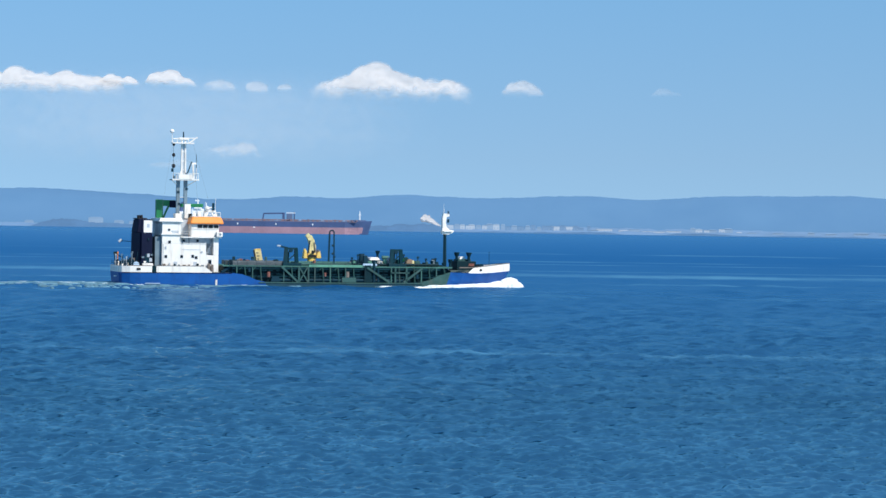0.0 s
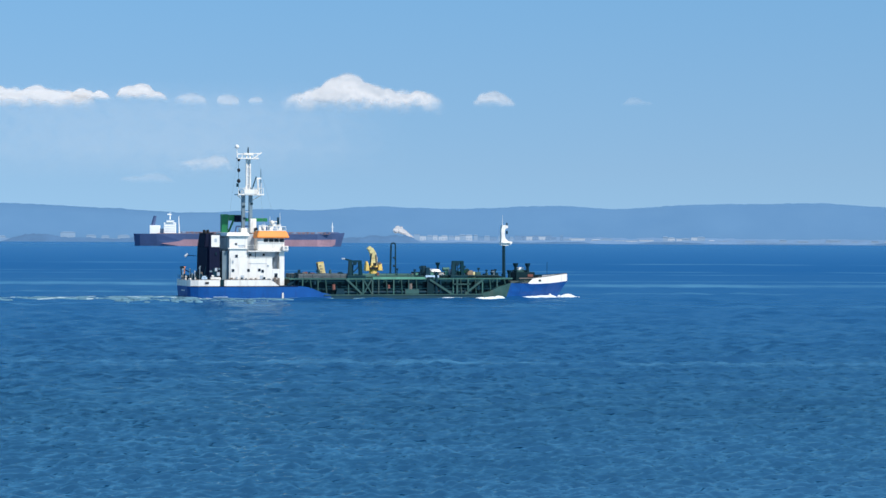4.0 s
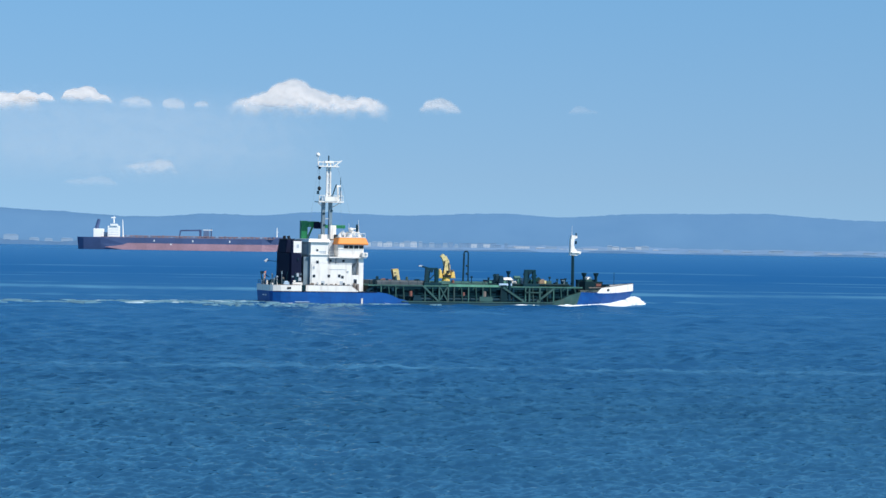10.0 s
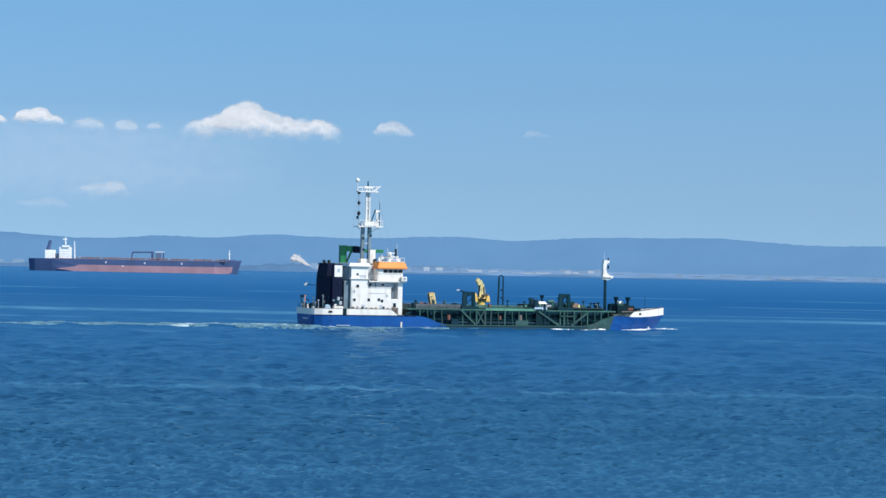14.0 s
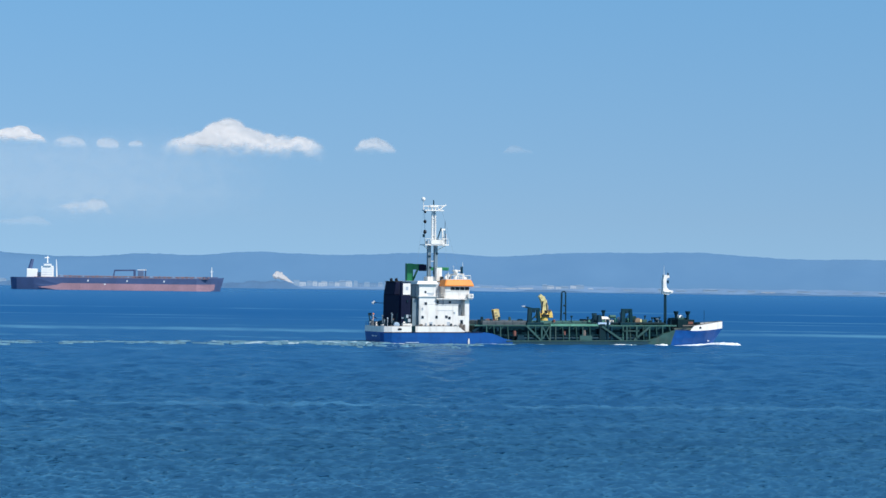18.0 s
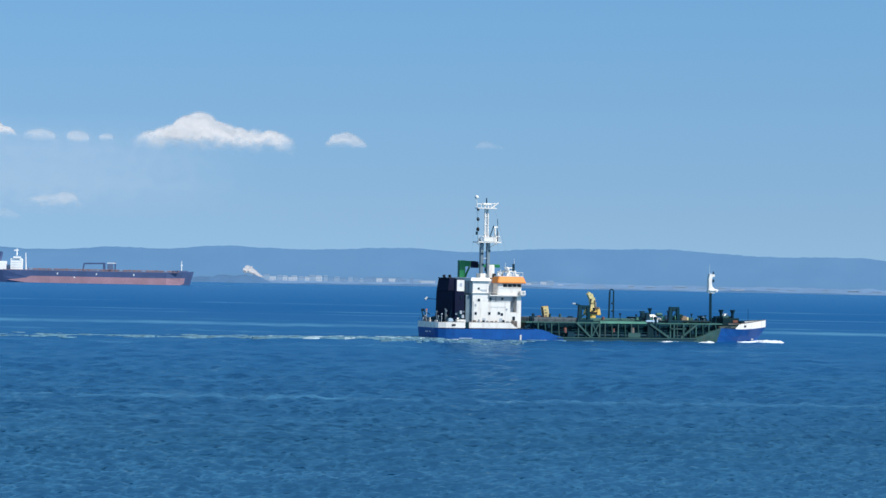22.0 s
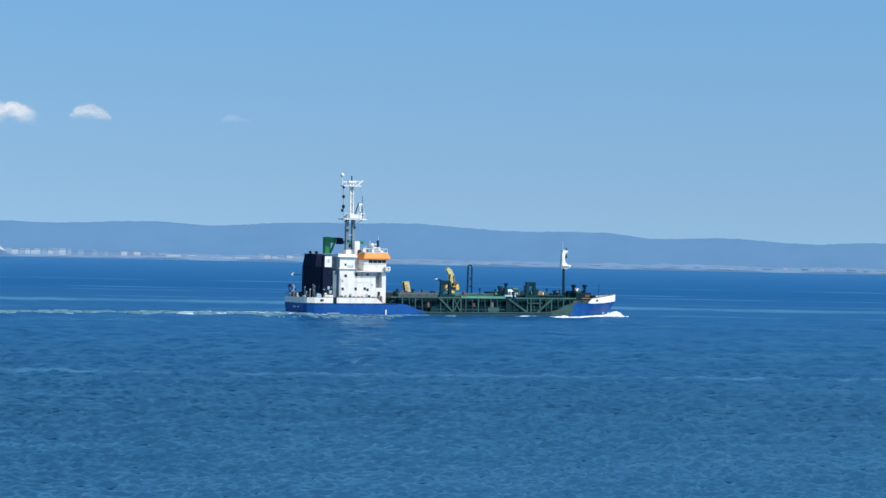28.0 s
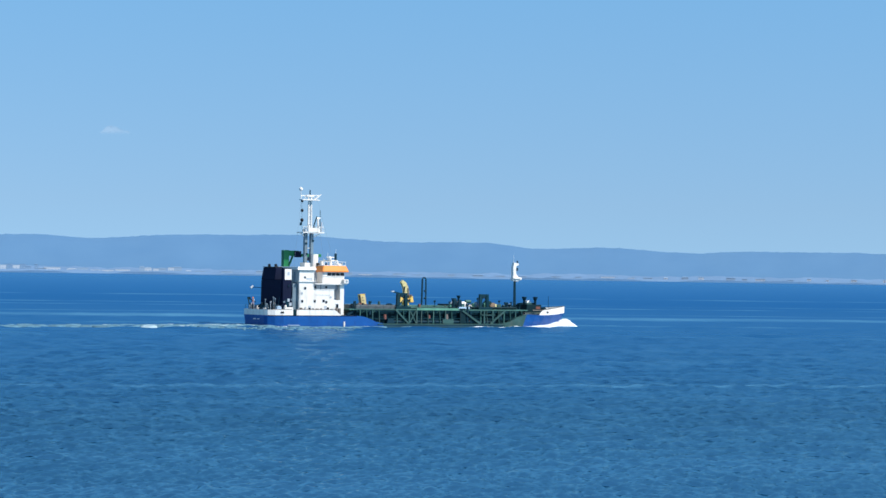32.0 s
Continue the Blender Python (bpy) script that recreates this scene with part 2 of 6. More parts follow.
def sea_material():
    m = bpy.data.materials.new("wind-ruffled blue sea water")
    m.use_nodes = True
    n, l = m.node_tree.nodes, m.node_tree.links
    b = n["Principled BSDF"]
    tc = n.new("ShaderNodeTexCoord")
    obj = tc.outputs["Object"]

    def node(kind, **inputs):
        x = n.new(kind)
        for k, v in inputs.items():
            x.inputs[k.replace("_", " ")].default_value = v
        return x

    def math_node(op, a, b2=0.0, clamp=False):
        x = n.new("ShaderNodeMath")
        x.operation, x.use_clamp = op, clamp
        for i, v in enumerate((a, b2)):
            if isinstance(v, (int, float)):
                x.inputs[i].default_value = v
            else:
                l.new(v, x.inputs[i])
        return x.outputs[0]

    def noise_node(scale, stretch, detail, turn=0.0):
        mp = n.new("ShaderNodeMapping")
        mp.inputs["Scale"].default_value, mp.inputs["Rotation"].default_value = stretch, (0, 0, radians(turn))
        l.new(obj, mp.inputs[0])
        x = node("ShaderNodeTexNoise", Scale=scale, Detail=detail, Roughness=0.55)
        l.new(mp.outputs[0], x.inputs["Vector"])
        return x.outputs[0]

    sep = n.new("ShaderNodeSeparateXYZ")
    l.new(obj, sep.inputs[0])
    # slicks: long calm bands that lie across the wind
    wander = noise_node(0.011, (1, 0.02, 1), 4)
    gap_noise = noise_node(0.022, (1, 0.3, 1), 7)
    slick = None
    for y0, half, sway, power, least in SLICKS:
        drift = math_node("ADD", math_node("MULTIPLY", wander, sway), y0 - 0.5 * sway)
        away = math_node("ABSOLUTE", math_node("SUBTRACT", sep.outputs[1], drift))
        rng = node("ShaderNodeMapRange")
        rng.interpolation_type = "SMOOTHSTEP"
        rng.inputs[1].default_value, rng.inputs[2].default_value = half, 0.0
        rng.inputs[3].default_value, rng.inputs[4].default_value = 0.0, power
        l.new(away, rng.inputs[0])
        gaps = node("ShaderNodeMapRange")
        gaps.inputs[1].default_value, gaps.inputs[2].default_value, gaps.inputs[3].default_value = 0.43, 0.61, least
        l.new(gap_noise, gaps.inputs[0])
        band = math_node("MULTIPLY", rng.outputs[0], gaps.outputs[0])
        slick = band if slick is None else math_node("MAXIMUM", slick, band)
    patches = node("ShaderNodeMapRange")
    patches.inputs[1].default_value, patches.inputs[2].default_value, patches.inputs[4].default_value = 0.54, 0.74, 0.2
    l.new(noise_node(0.009, (0.35, 1.0, 1), 4, 4), patches.inputs[0])
    calm = math_node("MAXIMUM", slick, patches.outputs[0])
    # colour of the water body, greener in places
    mix = n.new("ShaderNodeMix")
    mix.data_type = "RGBA"
    mix.inputs[6].default_value, mix.inputs[7].default_value = (*SEA_A, 1), (*SEA_B, 1)
    l.new(noise_node(0.02, (0.5, 1, 1), 6), mix.inputs[0])
    lift = n.new("ShaderNodeMix")
    lift.data_type = "RGBA"
    l.new(slick, lift.inputs[0])
    # far colour is bluer and paler: reflected sky and haze put into it
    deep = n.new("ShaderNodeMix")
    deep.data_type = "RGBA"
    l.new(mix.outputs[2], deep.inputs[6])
    deep.inputs[7].default_value = (*SEA_FAR_HAZED, 1)
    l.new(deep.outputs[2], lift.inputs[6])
    # paler colour on the slicks stands in for the sky they reflect
    lift.inputs[7].default_value = (*SEA_SLICK_SKY, 1)
    # ripples on the waves, from hand's breadths to long swells
    h = math_node("ADD", math_node("MULTIPLY", noise_node(0.62, (1.0, 0.8, 1), 2, 12), 1.9), math_node("MULTIPLY", noise_node(0.30, (0.8, 1, 1), 3, -9), 2.2))
    h = math_node("ADD", h, math_node("MULTIPLY", noise_node(0.085, (0.6, 1, 1), 3, 5), 6.0))
    # by distance: less bump and roughness near the shore, more farther out
    off = math_node("SUBTRACT", 1.0, math_node("DIVIDE", 110.0, math_node("MAXIMUM", sep.outputs[1], 110.0)), True)
    strength = math_node("MULTIPLY", math_node("SUBTRACT", 1.0, math_node("MULTIPLY", calm, 0.85)), math_node("ADD", math_node("MULTIPLY", off, 0.9), 0.03))
    bp = node("ShaderNodeBump", Distance=SEA_BUMP)
    l.new(strength, bp.inputs["Strength"])
    l.new(h, bp.inputs["Height"])
    n.remove(b)
    body, gloss, both, fr = n.new("ShaderNodeBsdfDiffuse"), n.new("ShaderNodeBsdfGlossy"), n.new("ShaderNodeMixShader"), n.new("ShaderNodeFresnel")
    l.new(lift.outputs[2], body.inputs["Color"])
    l.new(math_node("ADD", math_node("MULTIPLY", off, 0.14), SEA_ROUGH - 0.02), gloss.inputs["Roughness"])
    fr.inputs["IOR"].default_value = 1.333
    for x in (gloss, fr):
        l.new(bp.outputs[0], x.inputs["Normal"])
    up = node("ShaderNodeCombineXYZ", Z=1.0)       # light comes out of the depth of the water, whatever the ripples do
    l.new(up.outputs[0], body.inputs["Normal"])
    gloss.inputs["Color"].default_value = SEA_SHEEN
    share = node("ShaderNodeMapRange")
    share.inputs[1].default_value, share.inputs[2].default_value = SEA_FRESNEL
    l.new(fr.outputs[0], share.inputs[0])
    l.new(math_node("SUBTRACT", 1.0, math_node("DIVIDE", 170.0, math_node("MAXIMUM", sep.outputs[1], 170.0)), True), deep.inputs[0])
    reach = math_node("LOGARITHM", math_node("MAXIMUM", sep.outputs[1], 100.0), 10.0)
    most = node("ShaderNodeMapRange")
    most.inputs[1].default_value, most.inputs[2].default_value = 2.1, 3.0
    most.inputs[3].default_value, most.inputs[4].default_value = SEA_GLOSS[:2]
    l.new(reach, most.inputs[0])
    brim = node("ShaderNodeMapRange")               # gloss added far out: the mirrored low sky stands in for horizon haze
    brim.inputs[1].default_value, brim.inputs[2].default_value = 2.95, 3.68
    brim.inputs[3].default_value, brim.inputs[4].default_value = 0.0, SEA_GLOSS[2]
    l.new(reach, brim.inputs[0])
    mirror = math_node("ADD", most.outputs[0], brim.outputs[0])
    cats_paws = node("ShaderNodeMapRange")          # gusts darken and brighten the water in patches
    cats_paws.inputs[1].default_value, cats_paws.inputs[2].default_value, cats_paws.inputs[3].default_value, cats_paws.inputs[4].default_value = 0.3, 0.7, 0.85, 1.12
    l.new(noise_node(0.07, (0.55, 1, 1), 4, 3), cats_paws.inputs[0])
    l.new(math_node("MULTIPLY", math_node("MULTIPLY", share.outputs[0], mirror), cats_paws.outputs[0], True), both.inputs[0])
    l.new(body.outputs[0], both.inputs[1])
    l.new(gloss.outputs[0], both.inputs[2])
    l.new(both.outputs[0], n["Material Output"].inputs[0])
    return m


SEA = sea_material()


# ---- building helpers ----
def link_mesh(name, bm, material):
    bmesh.ops.recalc_face_normals(bm, faces=bm.faces)
    me = bpy.data.meshes.new(name)
    bm.to_mesh(me)
    bm.free()
    me.materials.append(material)
    return me


def part(name, bm, material, parent=None, label=""):
    """Links bm as one mesh object under a thing or a part."""
    ob = new(name, link_mesh(name, bm, material))
    ob.parent = parent
    if label:
        ob["label"] = label
    return ob


def thing(name, label, category, group=""):
    return tagged(new(name), label, category, group)


def raw(name, verts, faces, material, parent=None, smooth=False):
    me = bpy.data.meshes.new(name)
    me.from_pydata(verts, [], faces)
    me.materials.append(material)
    if smooth:
        me.polygons.foreach_set("use_smooth", [True] * len(me.polygons))
    me.update()
    ob = new(name, me)
    ob.parent = parent
    return ob


def box(bm, x0, x1, y0, y1, z0, z1, top=(0, 0), bevel=0.0):
    """A block; top draws its upper face in by so much along x and y; bevel rounds its edges."""
    a, b = top
    v = [bm.verts.new(p) for p in ((x0, y0, z0), (x1, y0, z0), (x1, y1, z0), (x0, y1, z0),
                                   (x0 + a, y0 + b, z1), (x1 - a, y0 + b, z1), (x1 - a, y1 - b, z1), (x0 + a, y1 - b, z1))]
    f = [bm.faces.new([v[i] for i in q]) for q in ((3, 2, 1, 0), (4, 5, 6, 7), (0, 1, 5, 4), (1, 2, 6, 5), (2, 3, 7, 6), (3, 0, 4, 7))]
    if bevel:
        bmesh.ops.bevel(bm, geom=list({e for q in f for e in q.edges}), offset=bevel, segments=2, affect="EDGES", profile=0.5)
    return bm


def rod(bm, p, q, r0, r1=None, seg=8):
    """A round bar from p to q."""
    p, q = Vector(p), Vector(q)
    r1 = r0 if r1 is None else r1
    w = (q - p).normalized()
    u = w.orthogonal().normalized()
    s = w.cross(u)
    rings = []
    for c, r in ((p, r0), (q, r1)):
        rings.append([bm.verts.new(c + (u * math.cos(2 * math.pi * i / seg) + s * math.sin(2 * math.pi * i / seg)) * r) for i in range(seg)])
    for i in range(seg):
        j = (i + 1) % seg
        bm.faces.new((rings[0][i], rings[0][j], rings[1][j], rings[1][i]))
    bm.faces.new(rings[0][::-1])
    bm.faces.new(rings[1])
    return bm


def beam(bm, p, q, w, d):
    """A square bar from p to q, w wide across x-z and d deep along y."""
    p, q = Vector(p), Vector(q)
    way = (q - p).normalized()
    s = Vector((0, 1, 0)) if abs(way.y) < 0.9 else Vector((1, 0, 0))
    u = way.cross(s).normalized() * w / 2
    s = u.cross(way).normalized() * d / 2
    a = [[bm.verts.new(c + i * u + j * s) for i, j in ((-1, -1), (1, -1), (1, 1), (-1, 1))] for c in (p, q)]
    for i in range(4):
        j = (i + 1) % 4
        bm.faces.new((a[0][i], a[0][j], a[1][j], a[1][i]))
    bm.faces.new(a[0][::-1])
    bm.faces.new(a[1])
    return bm


def ball(bm, c, r, squash=1.0):
    m = Matrix.Translation(c) @ Matrix.Diagonal((r, r, r * squash, 1))
    bmesh.ops.create_icosphere(bm, subdivisions=2, radius=1.0, matrix=m)
    return bm


def B():
    return bmesh.new()


def hull_loft(stations, draught):
    """A solid hull; each station: x above, x at the waterline, half breadth above and at the waterline, height."""
    bm, rings = B(), []
    for xt, xw, ht, hw, zt in stations:
        xm, hm = xw + (xt - xw) * 0.45, hw + (ht - hw) * 0.45
        half = [(xt, ht, zt), (xm, hm, zt * 0.45), (xw, hw, 0.0), (xw, hw * 0.9, -draught * 0.6), (xw, hw * 0.5, -draught)]
        ring = [bm.verts.new((x, -y, z)) for x, y, z in half] + [bm.verts.new((x, y, z)) for x, y, z in half[::-1]]
        rings.append(ring)
    k = len(rings[0])
    for a, b in zip(rings, rings[1:]):
        for i in range(k):
            j = (i + 1) % k
            bm.faces.new((a[i], a[j], b[j], b[i]))
    bm.faces.new(rings[0][::-1])
    bm.faces.new(rings[-1])
    return bm


def strip(points, thick):
    """An upright plate along points of x, y, z below, z above; it thickens to the left of its way."""
    bm, rows = B(), []
    for i, (x, y, z0, z1) in enumerate(points):
        a, c = points[max(i - 1, 0)], points[min(i + 1, len(points) - 1)]
        d = Vector((c[0] - a[0], c[1] - a[1], 0)).normalized()
        o = Vector((-d.y, d.x, 0)) * thick
        rows.append([bm.verts.new(p) for p in ((x, y, z0), (x, y, z1), (x + o.x, y + o.y, z1), (x + o.x, y + o.y, z0))])
    for a, b in zip(rows, rows[1:]):
        for i in range(4):
            j = (i + 1) % 4
            bm.faces.new((a[i], a[j], b[j], b[i]))
    bm.faces.new(rows[0][::-1])
    bm.faces.new(rows[-1])
    return bm


# ---- the sea ----
def build_sea():
    rng = np.random.default_rng(4)
    radii = [62.0]
    while radii[-1] < 4985:
        r = radii[-1]
        radii.append(min(r + max(0.19, r * r / 51000 * 0.8), 4985.0) if r < 1200 else min(r * 1.035 + 1, 4985.0))
    r = np.array(radii)
    turn = np.concatenate([np.arange(-14.5, 28.5, 0.075), np.arange(28.5, 345.5, 6.0)])
    az = np.radians(turn)
    R, T = np.meshgrid(r, az, indexing="ij")
    X, Y = R * np.sin(T), R * np.cos(T)
    Z = np.zeros_like(X)
    cell = np.maximum(0.19, R * R / 51000 * 0.8)
    for k in range(84):
        wave = 0.7 * 1.038 ** k
        way = radians(rng.normal(6, 58))
        kx, ky = math.sin(way) * 2 * math.pi / wave, math.cos(way) * 2 * math.pi / wave
        gust = 0.65 + 0.35 * np.sin(X * 0.021 * rng.uniform(0.5, 1.5) + rng.uniform(0, 6)) * np.sin(Y * 0.034 * rng.uniform(0.5, 1.5) + rng.uniform(0, 6))
        keep = np.clip(wave / cell / 2.2 - 0.6, 0, 1)
        if wave > 3.0:                         # the longer waves run farther out, where the wind has had more reach
            keep = keep * np.clip((R - 90) / (50 * wave), 0, 1)
        ph = kx * X + ky * Y + rng.uniform(0, 6.28)
        s = np.sin(ph)
        Z += WAVE_SLOPE * (1.4 / wave) ** 0.35 * wave / 6.28 * keep * gust * (s - 0.32 * np.cos(2 * ph))
    Z *= 1 + 0.6 * np.clip((R - 110) / 140, 0, 1)
    Z *= np.clip((R - 62) / 10, 0, 1) * np.clip((1100 - R) / 500, 0, 1)
    inside = (turn <= 28.4)[None, :]
    Z = np.where(inside, Z, 0)
    nr, na = X.shape
    verts = np.stack([X, Y, Z], -1).reshape(-1, 3)
    i, j = np.meshgrid(np.arange(nr - 1), np.arange(na), indexing="ij")
    j2 = (j + 1) % na
    faces = np.stack([i * na + j, (i + 1) * na + j, (i + 1) * na + j2, i * na + j2], -1).reshape(-1, 4)
    centre = len(verts)
    verts = np.vstack([verts, [[0, 0, 0]]])
    me = bpy.data.meshes.new("sea")
    tri = np.stack([np.full(na, centre), np.arange(na), (np.arange(na) + 1) % na], -1)
    loops = np.concatenate([faces.ravel(), tri.ravel()])
    starts = np.concatenate([np.arange(len(faces)) * 4, len(faces) * 4 + np.arange(na) * 3])
    me.vertices.add(len(verts))
    me.vertices.foreach_set("co", verts.ravel())
    me.loops.add(len(loops))
    me.loops.foreach_set("vertex_index", loops.astype(np.int32))
    me.polygons.add(len(starts))
    me.polygons.foreach_set("loop_start", starts.astype(np.int32))
    me.polygons.foreach_set("use_smooth", np.ones(len(starts), bool))
    me.update(calc_edges=True)
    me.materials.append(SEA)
    return tagged(new("water", me), "wind-ruffled blue sea with long calm streaks", "sea", kind="structure")


sea = build_sea()


# ---- far hills and coast ----
def on_arc(turn, r, z):
    a = radians(turn)
    return (r * math.sin(a), r * math.cos(a), z)


# height of each hilltop over the ridge's foot, in degrees as seen, one every 1.25 degrees
TOPS = [0.217, 0.316, 0.345, 0.285, 0.262, 0.196, 0.178, 0.29, 0.202, 0.341, 0.282, 0.268, 0.315, 0.354, 0.252, 0.345,
        0.375, 0.369, 0.407, 0.338, 0.287, 0.301, 0.322, 0.171, 0.278, 0.221, 0.154, 0.228, 0.21, 0.226, 0.199, 0.199]


def ridge(turn):
    e = 0.30
    for i, h in enumerate(TOPS):
        e += h * math.exp(-((turn + 12.5 - 1.25 * i) / 0.75) ** 2 / 2)
    if turn < -12.5 or turn > 26.0:
        e = max(e, 0.58)
    return e


def build_hills():
    verts, faces = [], []
    turns = [-40 + 0.1 * i for i in range(1001)]
    rows = 7
    for t in turns:
        rough = 0.014 * noise.noise((t * 2.1, 0, 0)) + 0.014 * noise.noise((t * 6.3, 5, 0)) + 0.010 * noise.noise((t * 17, 5, 3))
        top = EYE[2] + 4930 * math.tan(radians(ridge(t) + rough))
        for k in range(rows):
            f = k / (rows - 1)
            fold = 1 + 0.10 * noise.noise((t * 0.9, f * 3, 2)) * math.sin(math.pi * f)
            verts.append(on_arc(t, 4800 + 130 * f, -1 + (top + 1) * (f ** 0.8) * fold if 0 < k < rows - 1 else (-1 if k == 0 else top)))
        verts += [on_arc(t, 4931, top - 0.05), on_arc(t, 4975, -1)]
    n = rows + 2
    for i in range(len(turns) - 1):
        for k in range(n - 1):
            if k != rows - 1:
                a = i * n + k
                faces.append((a, a + n, a + n + 1, a + 1))
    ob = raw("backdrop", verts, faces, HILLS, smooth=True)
    return tagged(ob, "long low range of wooded hills across the bay, blue with haze", "hills", kind="structure")


build_hills()


def build_coast():
    verts, faces = [], []
    turns = [-40 + 0.05 * i for i in range(2001)]
    for t in turns:
        h = 5.2 + 2.0 * noise.noise((t * 0.8, 3, 1)) + 1.2 * noise.noise((t * 4.0, 1, 1)) + 0.8 * noise.noise((t * 11, 1, 4))
        h *= 1.25 if t < 8 else 0.9
        haze_rise = min(1.0, max(0.0, (t - 1.0) / 2.0))      # raised land added behind the quays, its pale colour standing in for haze
        verts += [on_arc(t, 4700, -0.3), on_arc(t, 4704, 0.5 + 0.3 * h), on_arc(t, 4712, max(h, 0.8)), on_arc(t, 4772, max(h, 0.8) + 0.5), on_arc(t, 4800, max(h, 0.8) + 1.0 + haze_rise * (6.0 + 4.0 * noise.noise((t * 0.5, 4, 4)) + 2.5 * noise.noise((t * 2.3, 4, 9))))]
    for i in range(len(turns) - 1):
        for k in range(4):
            a = i * 5 + k
            faces.append((a, a + 5, a + 6, a + 1))
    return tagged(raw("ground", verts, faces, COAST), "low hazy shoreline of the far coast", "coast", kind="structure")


build_coast()


def build_trees():
    """A low ragged belt of trees along the shore, broken by clearings."""
    verts, faces = [], []
    turns = [-14 + 0.02 * i for i in range(2100)]
    for t in turns:
        wood = min(1.0, max(0.72 if -4.0 < t < -0.15 else 0.0, 0.55 + 1.6 * noise.noise((t * 0.7, 8, 0))))
        lift = 3.6 if t < -0.1 else max(1.0, 3.6 - 9.0 * (t + 0.1))
        h = 0.5 + lift * wood * (4.2 + 1.4 * noise.noise((t * 3.0, 2, 0)) + 0.6 * noise.noise((t * 9.0, 2, 5)) + 0.3 * noise.noise((t * 19.0, 2, 9)))
        verts += [on_arc(t, 4680, -0.2), on_arc(t, 4683, max(0.4, 0.5 * h)), on_arc(t, 4688, max(0.5, h)), on_arc(t, 4699, 0.4)]
    for i in range(len(turns) - 1):
        for k in range(3):
            a = i * 4 + k
            faces.append((a, a + 4, a + 5, a + 1))
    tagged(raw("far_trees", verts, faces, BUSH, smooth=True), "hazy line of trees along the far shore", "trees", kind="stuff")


build_trees()


def far_building(turn, r, wide, high, wall, roofed, z0=3.4):
    """A far waterfront block with its roof and window rows."""
    tone = {HOUSEPALE: "pale hazy", HOUSEBRIGHT: "white", HOUSEDIM: "grey-blue hazy"}[wall]
    th = thing("far_building", tone + " waterfront building on the far shore", "building", "far waterfront buildings")
    th.matrix_world = Matrix.Translation(on_arc(turn, r + 28, z0)) @ pose(0, 0, 0, 0, 0, -turn)
    high *= 1.2
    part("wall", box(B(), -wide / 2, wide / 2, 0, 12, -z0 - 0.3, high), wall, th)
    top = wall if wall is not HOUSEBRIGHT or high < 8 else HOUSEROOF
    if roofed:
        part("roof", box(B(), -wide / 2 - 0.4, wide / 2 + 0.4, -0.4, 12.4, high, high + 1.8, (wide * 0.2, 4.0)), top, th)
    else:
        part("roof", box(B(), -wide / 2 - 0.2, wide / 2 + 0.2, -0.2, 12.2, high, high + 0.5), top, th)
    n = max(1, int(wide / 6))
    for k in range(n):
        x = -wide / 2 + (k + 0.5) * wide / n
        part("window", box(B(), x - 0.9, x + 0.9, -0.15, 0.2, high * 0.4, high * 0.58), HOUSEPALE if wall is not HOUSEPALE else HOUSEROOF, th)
    return th


def build_town():
    rng = random.Random(5)
    # older blocks behind the works, among trees
    for a, w, h, kind in ((-8.67, 30, 13, 0), (-8.1, 20, 8, 0), (-7.75, 16, 7, 0), (-10.3, 18, 6, 0), (2.84, 19, 9.5, 1), (3.17, 18, 9.5, 1), (-7.3, 24, 8, 0), (-6.9, 14, 9, 0)):
        far_building(a, 4690, w, h, HOUSEBRIGHT if kind else HOUSEPALE, kind == 0)
    a = 0.02                                    # the works itself: a close row of pale sheds and tanks
    while a < 1.45:
        w = rng.uniform(7, 15)
        far_building(a, 4690, w, rng.uniform(9.0, 13.5) * (0.75 if rng.random() < 0.25 else 1), (HOUSEBRIGHT, HOUSEBRIGHT, HOUSEPALE)[rng.randrange(3)], rng.random() < 0.5)
        a += w / 4700 * 57.3 * rng.uniform(1.0, 1.08)
    a = 1.5                                     # grey blocks with pale gaps between them
    while a < 3.75:
        w = rng.uniform(6, 14)
        if not 2.68 < a < 3.3:
            far_building(a, 4690, w, rng.uniform(6.0, 11.5), HOUSEDIM if rng.random() < 0.7 else HOUSEPALE, rng.random() < 0.4)
        a += w / 4700 * 57.3 * rng.uniform(1.0, 1.6)
    for a, w, h in ((2.70, 12, 10), (3.0, 13, 11), (3.33, 13, 11)):
        far_building(a, 4690, w, h, HOUSEDIM, False)
    a = 3.8                                     # long low sheds along the quays
    while a < 6.2:
        w = rng.uniform(14, 36)
        far_building(a, 4690, w, rng.uniform(3.0, 6.5), (HOUSEPALE, HOUSEBRIGHT, HOUSEBRIGHT)[rng.randrange(3)], rng.random() < 0.5)
        a += w / 4700 * 57.3 * rng.uniform(1.0, 1.3)
    a = 6.25
    while a < 7.3:
        w = rng.uniform(8, 18)
        far_building(a, 4690, w, rng.uniform(5.5, 9.5), (HOUSEBRIGHT, HOUSEBRIGHT, HOUSEPALE)[rng.randrange(3)], rng.random() < 0.5)
        a += w / 4700 * 57.3 * rng.uniform(1.0, 1.15)
    a = 7.4
    while a < 22.5:
        w = rng.uniform(8, 30)
        far_building(a, 4690, w, rng.uniform(2.4, 5.0), (HOUSEPALE, HOUSEBRIGHT, HOUSEPALE)[rng.randrange(3)], rng.random() < 0.3)
        a += w / 4700 * 57.3 + rng.uniform(0.1, 0.6)
    for a, w, h in ((22.9, 9, 5.0), (23.35, 6, 4.0), (24.0, 12, 4.6), (24.75, 8, 5.2), (24.95, 6, 4.4)):
        far_building(a, 4690, w, h, HOUSEBRIGHT, False)


